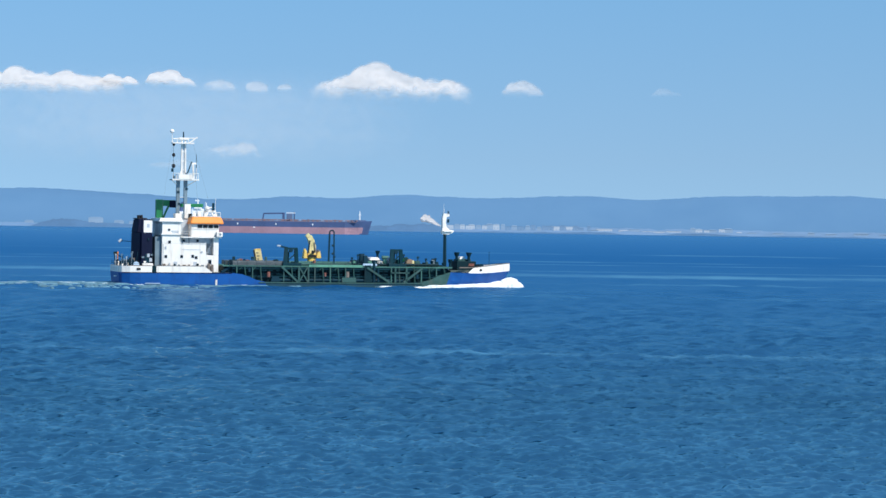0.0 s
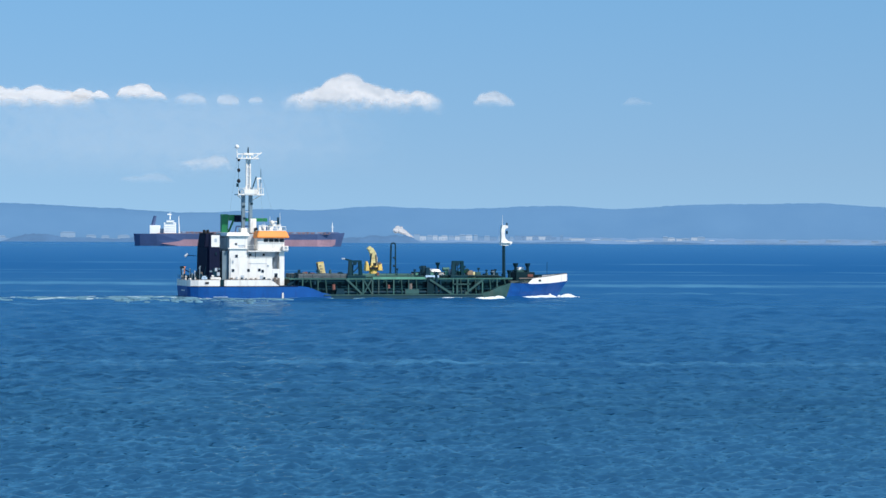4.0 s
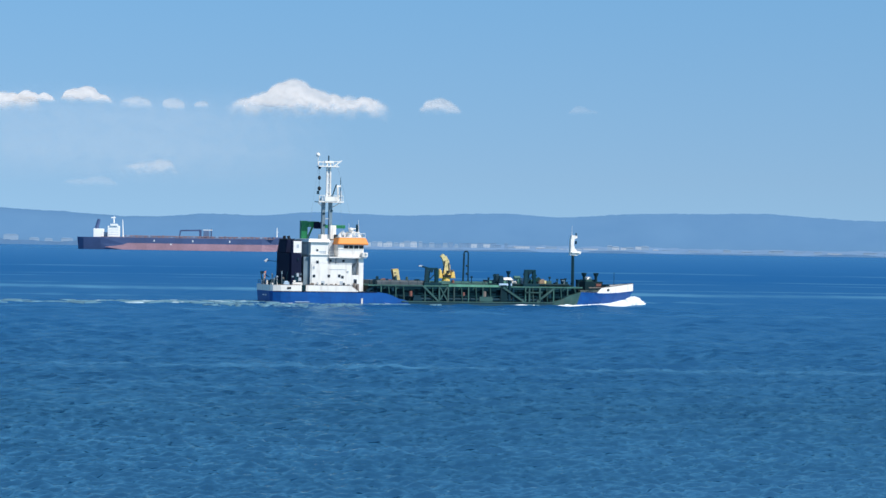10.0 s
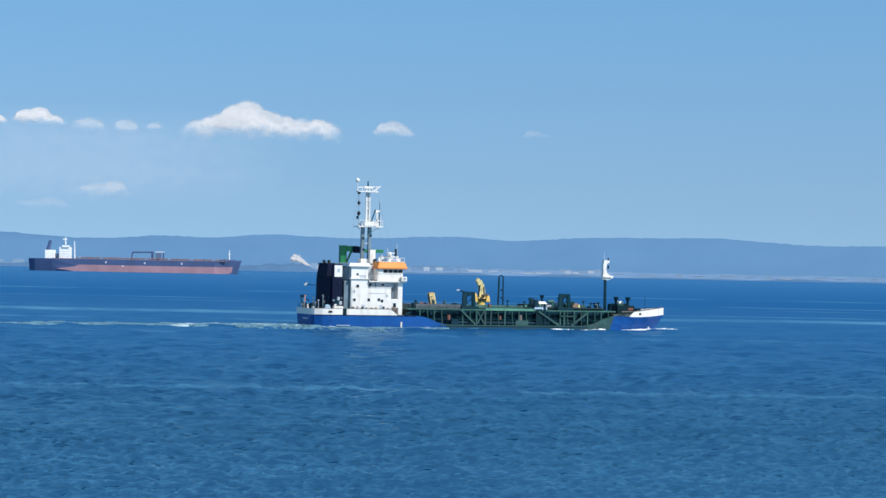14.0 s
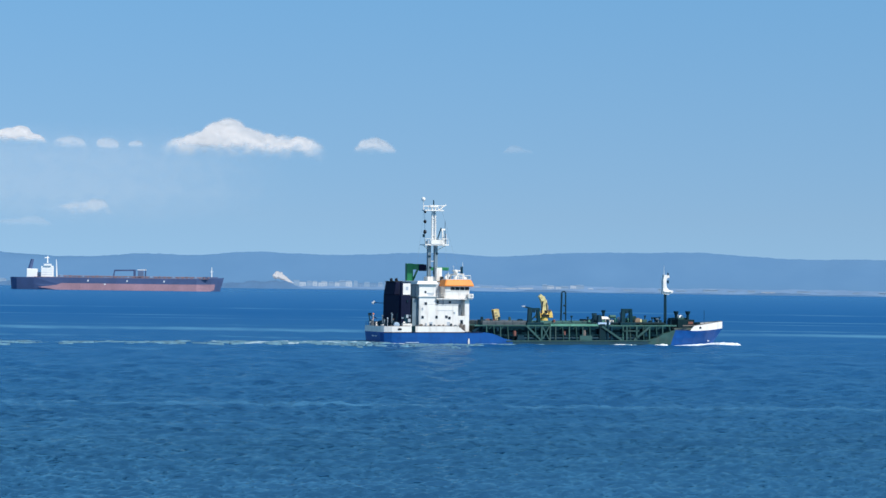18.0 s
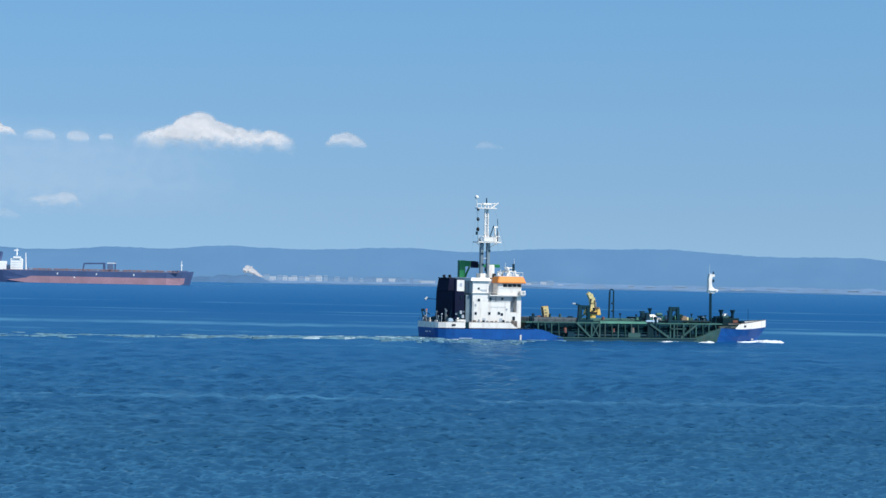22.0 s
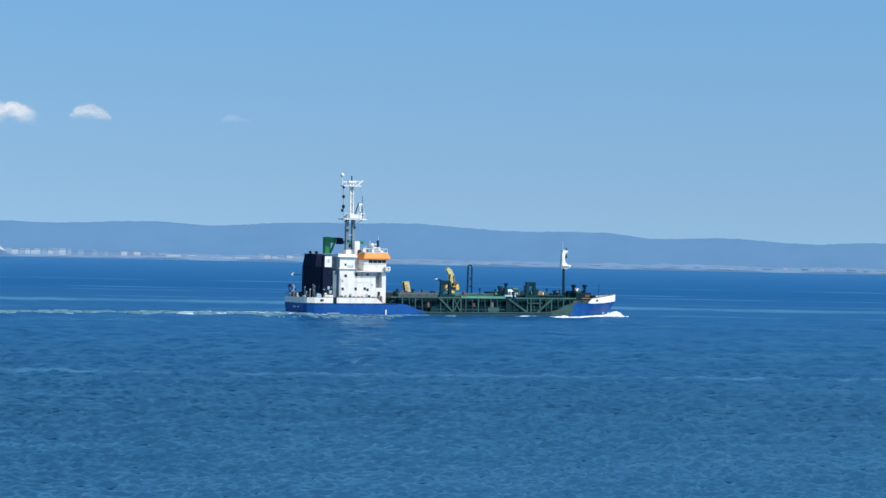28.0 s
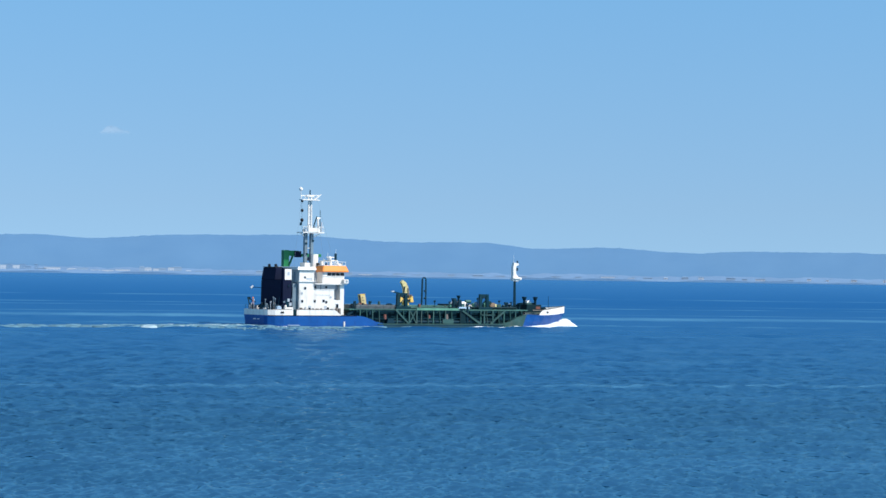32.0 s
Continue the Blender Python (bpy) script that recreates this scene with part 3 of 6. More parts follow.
build_town()


def cloud_puffs(humps, half, high, seed):
    """Round heads of vapour piled up under the cloud's outline: place along, height, radius."""
    rng = random.Random(seed)

    def outline(u):
        return max(0.10, sum((h * math.exp(-((u - c) / w) ** 2 / 2)) ** 3 for c, h, w in humps) ** (1 / 3)) * high

    puffs = []
    for i in range(70):
        u = -1 + 2 * (i + rng.random()) / 70
        top = outline(u)
        r = top * rng.uniform(0.22, 0.5)
        puffs.append((u * half, top * rng.uniform(0.86, 1.06) - r, r))
        puffs.append((u * half, top * rng.uniform(0.15, 0.5), top * rng.uniform(0.35, 0.6)))
    return puffs, outline


def build_clouds():
    dense, faint, veil, mid = cloud_material("cloud vapour", 0.50), cloud_material("faint cloud vapour", 0.17), cloud_material("thin veil of vapour", 0.062), cloud_material("ragged cloud vapour", 0.29)
    # turn, height in degrees of the base, half width and height in degrees, humps (place along, height, width), how thin
    rows = [(-1.34, 3.12, 2.02, 0.98, ((-0.24, 0.94, 0.15), (-0.06, 0.86, 0.15), (-0.42, 0.74, 0.13), (-0.60, 0.62, 0.12), (-0.78, 0.48, 0.12), (0.14, 0.70, 0.13), (0.30, 0.60, 0.12), (0.50, 0.60, 0.13), (0.70, 0.56, 0.12), (0.87, 0.48, 0.1), (-0.92, 0.38, 0.1)), 0),
            (1.93, 3.26, 0.64, 0.52, ((0.0, 0.86, 0.34), (-0.42, 0.62, 0.28), (0.45, 0.58, 0.28)), 3),
            (5.5, 3.30, 0.46, 0.24, ((-0.1, 1.0, 0.4), (0.5, 0.6, 0.4)), 2),
            (-9.9, 3.14, 1.95, 0.66, ((-0.7, 0.8, 0.2), (-0.35, 1.0, 0.16), (-0.05, 0.78, 0.15), (0.25, 0.88, 0.2), (0.55, 0.70, 0.16), (0.8, 0.6, 0.14)), 0),
            (-6.93, 3.36, 0.78, 0.44, ((-0.3, 0.85, 0.3), (0.1, 1.0, 0.25), (0.55, 0.55, 0.25)), 0),
            (-8.2, 3.36, 0.6, 0.30, ((-0.2, 1.0, 0.4), (0.5, 0.8, 0.3)), 0),
            (-5.67, 3.26, 0.46, 0.34, ((0.0, 1.0, 0.8),), 1),
            (-4.73, 3.26, 0.30, 0.32, ((0.0, 1.0, 0.8),), 1),
            (-4.03, 3.30, 0.20, 0.22, ((0.0, 1.0, 0.8),), 1),
            (-5.35, 1.62, 0.90, 0.46, ((0.4, 1.0, 0.3), (-0.1, 0.85, 0.3), (-0.55, 0.6, 0.3)), 1),
            (-6.75, 1.30, 0.8, 0.30, ((0.3, 1.0, 0.4), (-0.4, 0.7, 0.4)), 2),
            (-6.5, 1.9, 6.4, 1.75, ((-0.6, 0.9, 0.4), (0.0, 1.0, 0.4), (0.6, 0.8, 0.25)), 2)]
    far = 4905.0
    k = math.tan(radians(1)) * far
    names = "white sunlit cumulus cloud with a flat hazy base", "faint wispy white cloud low over the hills", "thin pale veil of haze below the clouds", "small ragged white cloud fading at its base"
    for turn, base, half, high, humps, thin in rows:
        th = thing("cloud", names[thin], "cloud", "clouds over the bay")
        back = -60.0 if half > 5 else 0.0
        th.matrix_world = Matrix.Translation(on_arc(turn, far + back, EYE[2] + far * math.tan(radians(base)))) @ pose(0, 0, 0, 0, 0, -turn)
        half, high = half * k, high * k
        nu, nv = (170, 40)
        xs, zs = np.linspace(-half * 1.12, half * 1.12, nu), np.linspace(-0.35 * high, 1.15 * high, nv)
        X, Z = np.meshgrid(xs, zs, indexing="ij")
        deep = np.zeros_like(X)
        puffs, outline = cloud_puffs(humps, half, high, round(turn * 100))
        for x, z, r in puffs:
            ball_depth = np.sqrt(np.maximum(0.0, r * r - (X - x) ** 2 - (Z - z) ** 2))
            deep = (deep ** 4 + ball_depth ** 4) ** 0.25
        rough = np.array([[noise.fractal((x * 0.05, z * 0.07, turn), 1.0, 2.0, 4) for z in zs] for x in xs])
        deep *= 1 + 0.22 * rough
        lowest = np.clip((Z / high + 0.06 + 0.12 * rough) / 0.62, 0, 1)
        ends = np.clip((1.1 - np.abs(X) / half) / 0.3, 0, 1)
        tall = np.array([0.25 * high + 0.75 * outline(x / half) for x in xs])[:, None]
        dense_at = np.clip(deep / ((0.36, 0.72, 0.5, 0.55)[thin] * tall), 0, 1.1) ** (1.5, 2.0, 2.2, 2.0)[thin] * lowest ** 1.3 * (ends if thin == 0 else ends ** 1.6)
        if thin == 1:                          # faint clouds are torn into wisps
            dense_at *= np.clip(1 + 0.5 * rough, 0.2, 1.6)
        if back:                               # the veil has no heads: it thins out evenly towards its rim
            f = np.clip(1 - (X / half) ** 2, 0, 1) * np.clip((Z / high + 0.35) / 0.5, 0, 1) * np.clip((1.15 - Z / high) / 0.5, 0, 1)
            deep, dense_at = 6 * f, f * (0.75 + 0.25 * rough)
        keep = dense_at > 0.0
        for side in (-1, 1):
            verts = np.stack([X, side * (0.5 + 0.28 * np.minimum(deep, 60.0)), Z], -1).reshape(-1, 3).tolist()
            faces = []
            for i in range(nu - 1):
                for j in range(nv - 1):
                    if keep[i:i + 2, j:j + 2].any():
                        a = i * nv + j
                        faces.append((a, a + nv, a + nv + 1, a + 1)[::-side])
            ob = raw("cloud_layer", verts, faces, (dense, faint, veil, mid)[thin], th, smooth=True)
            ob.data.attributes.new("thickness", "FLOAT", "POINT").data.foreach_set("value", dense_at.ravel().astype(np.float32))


build_clouds()


def build_plume():
    """Steam from a works on the far shore, drifting up and to one side."""
    th = thing("steam_plume", "white steam plume rising from a works on the far shore", "steam")
    th.matrix_world = Matrix.Translation(on_arc(-0.04, 4745, 1.0)) @ pose(0, 0, 0, 0, 0, 0)
    m = cloud_material("thin steam", 0.5)
    heads = [(-39, 25, 6.5), (-35, 30, 6.0), (-31, 26, 7.5), (-27, 31, 3.5), (-25, 23, 6.5), (-20, 21, 5.5), (-16, 18, 5.0), (-11, 15.5, 4.0), (-7, 13.5, 3.2), (-3, 12, 2.4), (0.5, 11.6, 1.6)]
    xs, zs = np.linspace(-50, 6, 80), np.linspace(6, 40, 50)
    X, Z = np.meshgrid(xs, zs, indexing="ij")
    deep = np.zeros_like(X)
    for x, z, r in heads:
        deep = (deep ** 4 + np.maximum(0.0, r * r - (X - x) ** 2 - (Z - z) ** 2) ** 2) ** 0.25
    rough = np.array([[noise.fractal((x * 0.22, z * 0.22, 4), 1.0, 2.0, 3) for z in zs] for x in xs])
    deep *= 1 + 0.3 * rough
    for side in (-1, 1):
        verts = np.stack([X, side * (0.3 + 0.6 * deep), Z], -1).reshape(-1, 3).tolist()
        faces = []
        for i in range(79):
            for j in range(49):
                if (deep[i:i + 2, j:j + 2] > 0).any():
                    a = i * 50 + j
                    faces.append((a, a + 50, a + 51, a + 1)[::-side])
        ob = raw("steam_puff", verts, faces, m, th, smooth=True)
        ob.data.attributes.new("thickness", "FLOAT", "POINT").data.foreach_set("value", np.clip(deep / 4.5, 0, 1.1).ravel().astype(np.float32))
    part("stack", rod(B(), (1.5, 0, -0.5), (1.5, 0, 12.0), 1.1, 0.8), HOUSEPALE, th, "hazy works chimney")


build_plume()


# ---- the tanker at anchor ----
def build_tanker():
    th = thing("oil_tanker", "large navy oil tanker in ballast with a red lower hull", "tanker")
    L = 270.0
    x0 = -L / 2
    st_ = [(0, 1.5, 9, 7, 15.5), (8, 8.5, 16, 13, 15.5), (30, 30, 21, 18, 15.5), (60, 60, 22, 22, 15.5), (200, 200, 22, 22, 15.5), (235, 235, 20, 19, 15.8), (255, 253, 13, 10, 16.6), (266, 262, 5, 3, 17.3), (271, 266, 0.6, 0.3, 17.8)]
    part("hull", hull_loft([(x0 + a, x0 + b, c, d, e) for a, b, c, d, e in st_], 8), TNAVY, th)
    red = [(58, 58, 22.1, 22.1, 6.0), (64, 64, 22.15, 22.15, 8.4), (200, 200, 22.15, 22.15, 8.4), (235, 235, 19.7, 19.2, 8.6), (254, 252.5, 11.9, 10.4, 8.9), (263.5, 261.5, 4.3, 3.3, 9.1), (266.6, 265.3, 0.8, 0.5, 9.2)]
    part("boot_topping", hull_loft([(x0 + a, x0 + b, c, d, e) for a, b, c, d, e in red], 7.5), TRED, th, "red band above the waterline, paled by haze")
    taper = B()
    v = [taper.verts.new((x0 + x, y, z)) for x, y, z in ((36, -21.2, 3.0), (58, -22.2, 0.0), (58, -22.2, 6.0), (36, -20.0, 3.2), (58, -20.0, 0.0), (58, -20.0, 6.0))]
    for q in ((0, 1, 2), (3, 5, 4), (0, 2, 5, 3), (0, 3, 4, 1), (1, 4, 5, 2)):
        taper.faces.new([v[i] for i in q])
    part("boot_topping_tip", taper, TRED, th, "red band above the waterline, paled by haze")
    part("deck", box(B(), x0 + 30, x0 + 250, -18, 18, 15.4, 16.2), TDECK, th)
    part("accommodation_block", box(B(), x0 + 38.5, x0 + 53.5, -15, 15, 15.5, 30.0, bevel=0.4), TWHITE, th)
    part("engine_casing", box(B(), x0 + 20.5, x0 + 33.5, -13, 10, 15.5, 26.3, bevel=0.4), TWHITE, th)
    part("funnel", rod(B(), (x0 + 24, 0, 26), (x0 + 27, 0, 38.5), 2.6, 1.9), TNAVY, th, "dark navy funnel")
    part("link_block", box(B(), x0 + 33.6, x0 + 38.4, -9, 9, 15.5, 22), TGREY, th)
    wing = part("bridge_wing", box(B(), x0 + 42, x0 + 51, -16.5, 16.5, 30.1, 32.6), TWHITE, th)
    part("bridge_windows", box(B(), x0 + 41.8, x0 + 51.2, -14, 14, 31.0, 31.9), TGREY, wing)
    for z in (18.5, 21.5, 24.5, 27.5):
        part("window_row", box(B(), x0 + 39.5, x0 + 52.5, -15.12, -14.9, z, z + 0.7), TPANE, th)
    part("radar_mast", rod(B(), (x0 + 46, 0, 33.8), (x0 + 46, 0, 43), 0.9, 0.4), TWHITE, th)
    part("radar_scanner", box(B(), x0 + 42.5, x0 + 48, -0.5, 0.5, 40, 41.2), TWHITE, th)
    part("aft_mast", rod(B(), (x0 + 58, 0, 16), (x0 + 57, 0, 38), 0.8, 0.4), TWHITE, th)
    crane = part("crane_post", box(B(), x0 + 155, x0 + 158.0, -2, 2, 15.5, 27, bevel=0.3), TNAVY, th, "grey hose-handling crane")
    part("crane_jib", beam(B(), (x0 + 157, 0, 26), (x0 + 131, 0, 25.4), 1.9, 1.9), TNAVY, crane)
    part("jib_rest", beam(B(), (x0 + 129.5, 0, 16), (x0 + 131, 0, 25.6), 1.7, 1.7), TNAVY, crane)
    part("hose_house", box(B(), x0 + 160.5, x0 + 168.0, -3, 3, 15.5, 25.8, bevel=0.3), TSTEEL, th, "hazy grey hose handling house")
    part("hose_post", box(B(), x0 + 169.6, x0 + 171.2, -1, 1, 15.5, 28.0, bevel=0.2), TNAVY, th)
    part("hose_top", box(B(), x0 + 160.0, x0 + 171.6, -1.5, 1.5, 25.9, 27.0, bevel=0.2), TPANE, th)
    rng = random.Random(2)
    for k in range(34):
        x = x0 + 62 + k * 5.7
        h = rng.uniform(0.8, 2.6)
        part("deck_fitting", box(B(), x, x + rng.uniform(1.5, 4), -6, -3, 16.1, 16.2 + h, bevel=0.1), TDECK if k % 5 else TGREY, th)
    part("deck_pipe", rod(B(), (x0 + 60, -3, 17.6), (x0 + 246, -3, 17.6), 0.7), TDECK, th)
    for x in (97, 146, 193):
        part("manifold_mark", box(B(), x0 + x, x0 + x + 1.6, -22.3, -21.9, 10.8, 13.0), TPANE, th, "white draught marking")
    part("hull_mark", box(B(), x0 + 118, x0 + 120, -22.3, -22.1, 7.0, 8.2), TWHITE, th)
    part("forecastle", box(B(), x0 + 243, x0 + 264, -5, 5, 15.8, 18.6, (1, 1)), TNAVY, th)
    part("bow_mast", rod(B(), (x0 + 255, 0, 17), (x0 + 255, 0, 31), 0.9, 0.35), TWHITE, th)
    part("bow_mast_arm", box(B(), x0 + 253.4, x0 + 257, -0.3, 0.3, 25, 25.6), TWHITE, th)
    return th


tanker = build_tanker()
tanker.matrix_world = Matrix.Translation(on_arc(-4.43, 2955, 0)) @ pose(0, 0, 0, 0, 0, 4.4 + TANKER_TURN)


# ---- the dredger: x forward, y to port, z from the waterline, origin below the main mast ----
def port_window(parent, x, z, y, w=0.62, h=0.66):
    f = part("window", box(B(), x - w / 2, x + w / 2, y - 0.05, y + 0.08, z - h / 2, z + h / 2, bevel=0.03), GREY, parent)
    part("pane", box(B(), x - w * 0.4, x + w * 0.4, y - 0.08, y + 0.02, z - h * 0.4, z + h * 0.4), GLASS, f, "dark window pane")
    return f


def rail(parent, points, high=1.05, step=1.5, m=None):
    """Posts and two bars along points; each post and bar is a part."""
    for a, b in zip(points, points[1:]):
        a, b = Vector(a), Vector(b)
        n = max(1, round((b - a).length / step))
        for i in range(n + 1):
            p = a + (b - a) * i / n
            part("rail_post", rod(B(), p, p + Vector((0, 0, high)), 0.035, seg=5), m or WHITE, parent)
        for f in (0.5, 1.0):
            part("rail_bar", rod(B(), a + Vector((0, 0, high * f)), b + Vector((0, 0, high * f)), 0.03, seg=5), m or WHITE, parent)


def cowl_vent(parent, x, y, z0, z1, r, material):
    v = part("vent_pipe", rod(B(), (x, y, z0), (x, y, z1 - r), r * 0.62, seg=10), material, parent, "dark ventilator with a flared head")
    part("vent_head", rod(B(), (x, y, z1 - r * 1.5), (x, y, z1), r * 0.8, r * 1.25, seg=12), material, v)


def build_dredger():
    th = thing("dredger", "blue hopper dredger with a white deckhouse and green dredging deck", "ship")
    # hull
    aft = [(-13.65, -13.4, 4.8, 4.5, 2.65), (-13.1, -13.0, 5.6, 5.3, 2.62), (-11.6, -11.6, 6.35, 6.1, 2.6), (-9.5, -9.5, 6.6, 6.5, 2.6), (0, 0, 6.6, 6.6, 2.6), (9, 9, 6.6, 6.6, 2.62),
           (11, 11, 6.6, 6.6, 2.38), (12.5, 12.5, 6.6, 6.6, 1.9), (14, 14, 6.6, 6.6, 1.25), (16, 16, 6.6, 6.6, 0.85)]
    hull = part("hull_aft", hull_loft(aft, 4), BLUE, th, "glossy blue hull plating")
    part("hull_side", hull_loft([(16, 16, 6.6, 6.6, 0.85), (32, 32, 6.6, 6.6, 0.82), (48.5, 48.5, 6.6, 6.6, 0.9)], 4), SIDE, th, "low dark green side amidships")
    part("hull_shoulder", hull_loft([(48.5, 48.5, 6.6, 6.6, 0.9), (50.5, 50.5, 6.6, 6.55, 1.4), (52.5, 52.3, 6.6, 6.5, 2.3), (55.2, 54.2, 6.55, 6.3, 3.1)], 4), OLIVE, th, "weathered olive green shoulder")
    fore = [(55.2, 54.2, 6.55, 6.3, 3.1), (58, 57.3, 6.15, 5.4, 3.0), (61.5, 60.6, 5.0, 3.9, 2.88), (65, 63.7, 3.5, 2.2, 3.0), (68, 66.3, 1.9, 0.8, 3.2), (69.6, 67.5, 0.9, 0.3, 3.34), (70.35, 68.0, 0.25, 0.06, 3.4)]
    bow = part("hull_fore", hull_loft(fore, 4), BLUE, th, "blue raked bow")
    part("draught_mark", box(B(), 65.4, 65.75, -2.55, -2.2, 0.5, 0.75), WHITE, bow)
    # bulwarks
    side = [(-13.65, 4.8), (-13.65, -4.8), (-13.1, -5.6), (-11.6, -6.35), (-9.5, -6.6), (-7.25, -6.6)]
    part("bulwark", strip([(x, y, 2.6, 3.85) for x, y in side], 0.12), WHITE, th, "white painted bulwark")
    part("bulwark", strip([(-6.35, -6.6, 2.6, 3.85), (-2, -6.6, 2.6, 3.85), (3.4, -6.6, 2.6, 3.85), (4.9, -6.6, 2.6, 2.75)], 0.12), WHITE, th, "white painted bulwark")
    part("bulwark", strip([(4.9, 6.6, 2.6, 2.75), (3.4, 6.6, 2.6, 3.85), (-9.5, 6.6, 2.6, 3.85), (-11.6, 6.35, 2.6, 3.85), (-13.1, 5.6, 2.6, 3.85), (-13.65, 4.8, 2.6, 3.85)], 0.12), WHITE, th, "white painted bulwark")
    # dark strips stand in for the shaded gap between bulwark and deckhouse
    for a, b in ((-6.3, 3.3), (-12.0, -7.3)):
        part("bulwark_gap_strip", box(B(), a, b, -6.62 if a > -7 else -6.1, -6.4 if a > -7 else -5.9, 3.86, 3.98), RAILCAP, th)
    part("boarding_gate", box(B(), -7.2, -6.4, -6.55, -6.45, 2.66, 3.9), DEEP, th, "dark green boarding gate")
    part("fender_strip", strip([(x, -y - 0.06, 2.48, 2.62) for x, y in ((-13.1, 5.6), (-11.6, 6.35), (-9.5, 6.6), (9, 6.6))], 0.1), NAVY, th)
    part("chock", box(B(), -10.3, -9.5, -6.66, -6.4, 3.05, 3.45, bevel=0.05), BLACK, th)
    fwd = [(59.4, -5.68, 2.93, 3.05), (60.6, -5.3, 2.90, 4.02), (62.5, -4.58, 2.91, 4.2), (65, -3.52, 3.0, 4.44), (68, -1.92, 3.2, 4.74), (69.6, -0.92, 3.34, 4.90), (70.25, -0.36, 3.39, 4.90), (70.42, -0.02, 3.4, 4.82)]
    part("bow_bulwark", strip(fwd, 0.12), WHITE, th, "white painted bow bulwark")
    part("bow_bulwark", strip([(x, -y, a, b) for x, y, a, b in fwd[::-1]], 0.12), WHITE, th, "white painted bow bulwark")
    part("bow_cap_rail", strip([(57.2, -6.2, 3.96, 4.2)] + [(x, y, b + 0.003, b + 0.16) for x, y, a, b in fwd[1:]], 0.2), RAILCAP, th, "brown cap rail on the bow bulwark")
    part("hawse_hole", box(B(), 62.1, 62.65, -4.85, -4.45, 3.4, 3.8, bevel=0.1), BLACK, th)
    part("pilot_ladder_mark", box(B(), 5.6, 5.95, -6.72, -6.58, 0.1, 1.25), WHITE, th, "pale scrape on the blue side")
    part("draught_marks", box(B(), -8.6, -5.6, -6.66, -6.4, 0.36, 0.5), PALEBLUE, th)
    # writing on the stern too small to read
    for k, w in enumerate((1.2, 0.7)):
        part("name_bar", box(B(), -13.71, -13.5, -1.0 - k * 1.6, -1.0 - k * 1.6 + w, 1.6, 1.85), WHITE, th)
    # decks
    part("aft_deck", box(B(), -12.4, 8.5, -5.6, 5.6, 2.6, 2.7), DECK, th)
    for k, (a, hb) in enumerate(((55.6, 5.2), (59.0, 4.1), (62.4, 2.7), (65.6, 0.7))):
        part("deck_plate", box(B(), a, a + 3.38, -hb, hb, 3.12, 3.48 + 0.05 * k), DECK, th)
    # deckhouse
    house = part("deckhouse", box(B(), -5.0, 3.95, -5.0, 5.0, 2.68, 8.4, bevel=0.05), WHITE, th, "white steel deckhouse")
    part("deckhouse_front", box(B(), 3.96, 6.5, -5.0, 5.0, 2.68, 6.05, bevel=0.05), WHITE, th)
    # grey on the recess and the set-back wall puts their shade into the colour
    part("stair_recess", box(B(), 3.96, 5.4, -3.4, 5.0, 6.05, 9.55), GREY, th, "stair recess, wall greyed for its shade")
    part("front_wall", box(B(), 5.45, 6.5, -5.0, 5.0, 6.06, 9.55, bevel=0.05), WHITE, th)
    part("upper_deckhouse", box(B(), -1.2, 5.4, -4.0, 4.0, 8.42, 9.55), GREY, th, "wall greyed for the shadow of the bridge deck")
    part("bridge_deck", box(B(), -1.2, 7.0, -5.5, 5.5, 9.56, 9.78), WHITE, th)
    part("deck_edge", box(B(), -1.15, 3.97, -5.12, -3.95, 8.40, 8.52), WHITE, th)
    tower = part("aft_tower", box(B(), -5.0, -1.25, -5.0, 5.0, 8.42, 12.4, bevel=0.05), WHITE, th, "white tower block behind the bridge")
    part("tower_ledge", box(B(), -5.35, -1.0, -5.3, 5.3, 10.12, 10.26), WHITE, tower)
    part("tower_roof", box(B(), -5.1, -1.1, -5.1, 5.1, 12.42, 12.75), WHITE, tower)
    part("tower_cap", box(B(), -5.7, -0.8, -5.5, 5.5, 12.76, 13.45, (0.35, 0.35), 0.04), WHITE, tower, "white flared roof")
    # grey here puts the darkness of the recess into the colour
    part("bridge_link", box(B(), -1.2, 0.8, -2.4, 2.4, 9.8, 13.2), GREY, th, "recess between tower and bridge, greyed for its shade")
    wheel = part("wheelhouse", box(B(), 0.85, 6.5, -5.0, 5.0, 9.8, 12.3, bevel=0.05), WHITE, th, "white wheelhouse")
    for k in range(4):
        part("bridge_window", box(B(), 2.15 + k * 1.1, 3.1 + k * 1.1, -5.06, -4.9, 11.55, 12.22), GLASS, wheel, "dark tilted bridge window")
    for k in range(8):
        part("bridge_window", box(B(), 6.4, 6.56, -4.6 + k * 1.18, -3.6 + k * 1.18, 11.35, 12.22), GLASS, wheel, "dark tilted bridge window")
    part("handrail", box(B(), 0.9, 6.45, -5.1, -5.02, 11.36, 11.45), WHITE, wheel)
    part("wheelhouse_roof", box(B(), 0.45, 7.5, -5.7, 5.7, 12.34, 13.8, (0.55, 0.5), 0.3), ORANGE, th, "orange wheelhouse roof fascia")
    part("roof_plate", box(B(), 1.1, 6.85, -5.1, 5.1, 13.8, 13.92), WHITE, th)
    part("bridge_wing", box(B(), 5.9, 7.1, -5.95, -5.1, 9.8, 10.75, bevel=0.08), WHITE, th)
    part("wing_light", ball(B(), (6.7, -6.05, 10.5), 0.22), WHITE, th)
    for x, z in ((-3.5, 8.65), (-4.2, 5.75), (-1.0, 5.78), (1.25, 5.85), (1.95, 5.6)):
        port_window(house, x, z, -5.0)
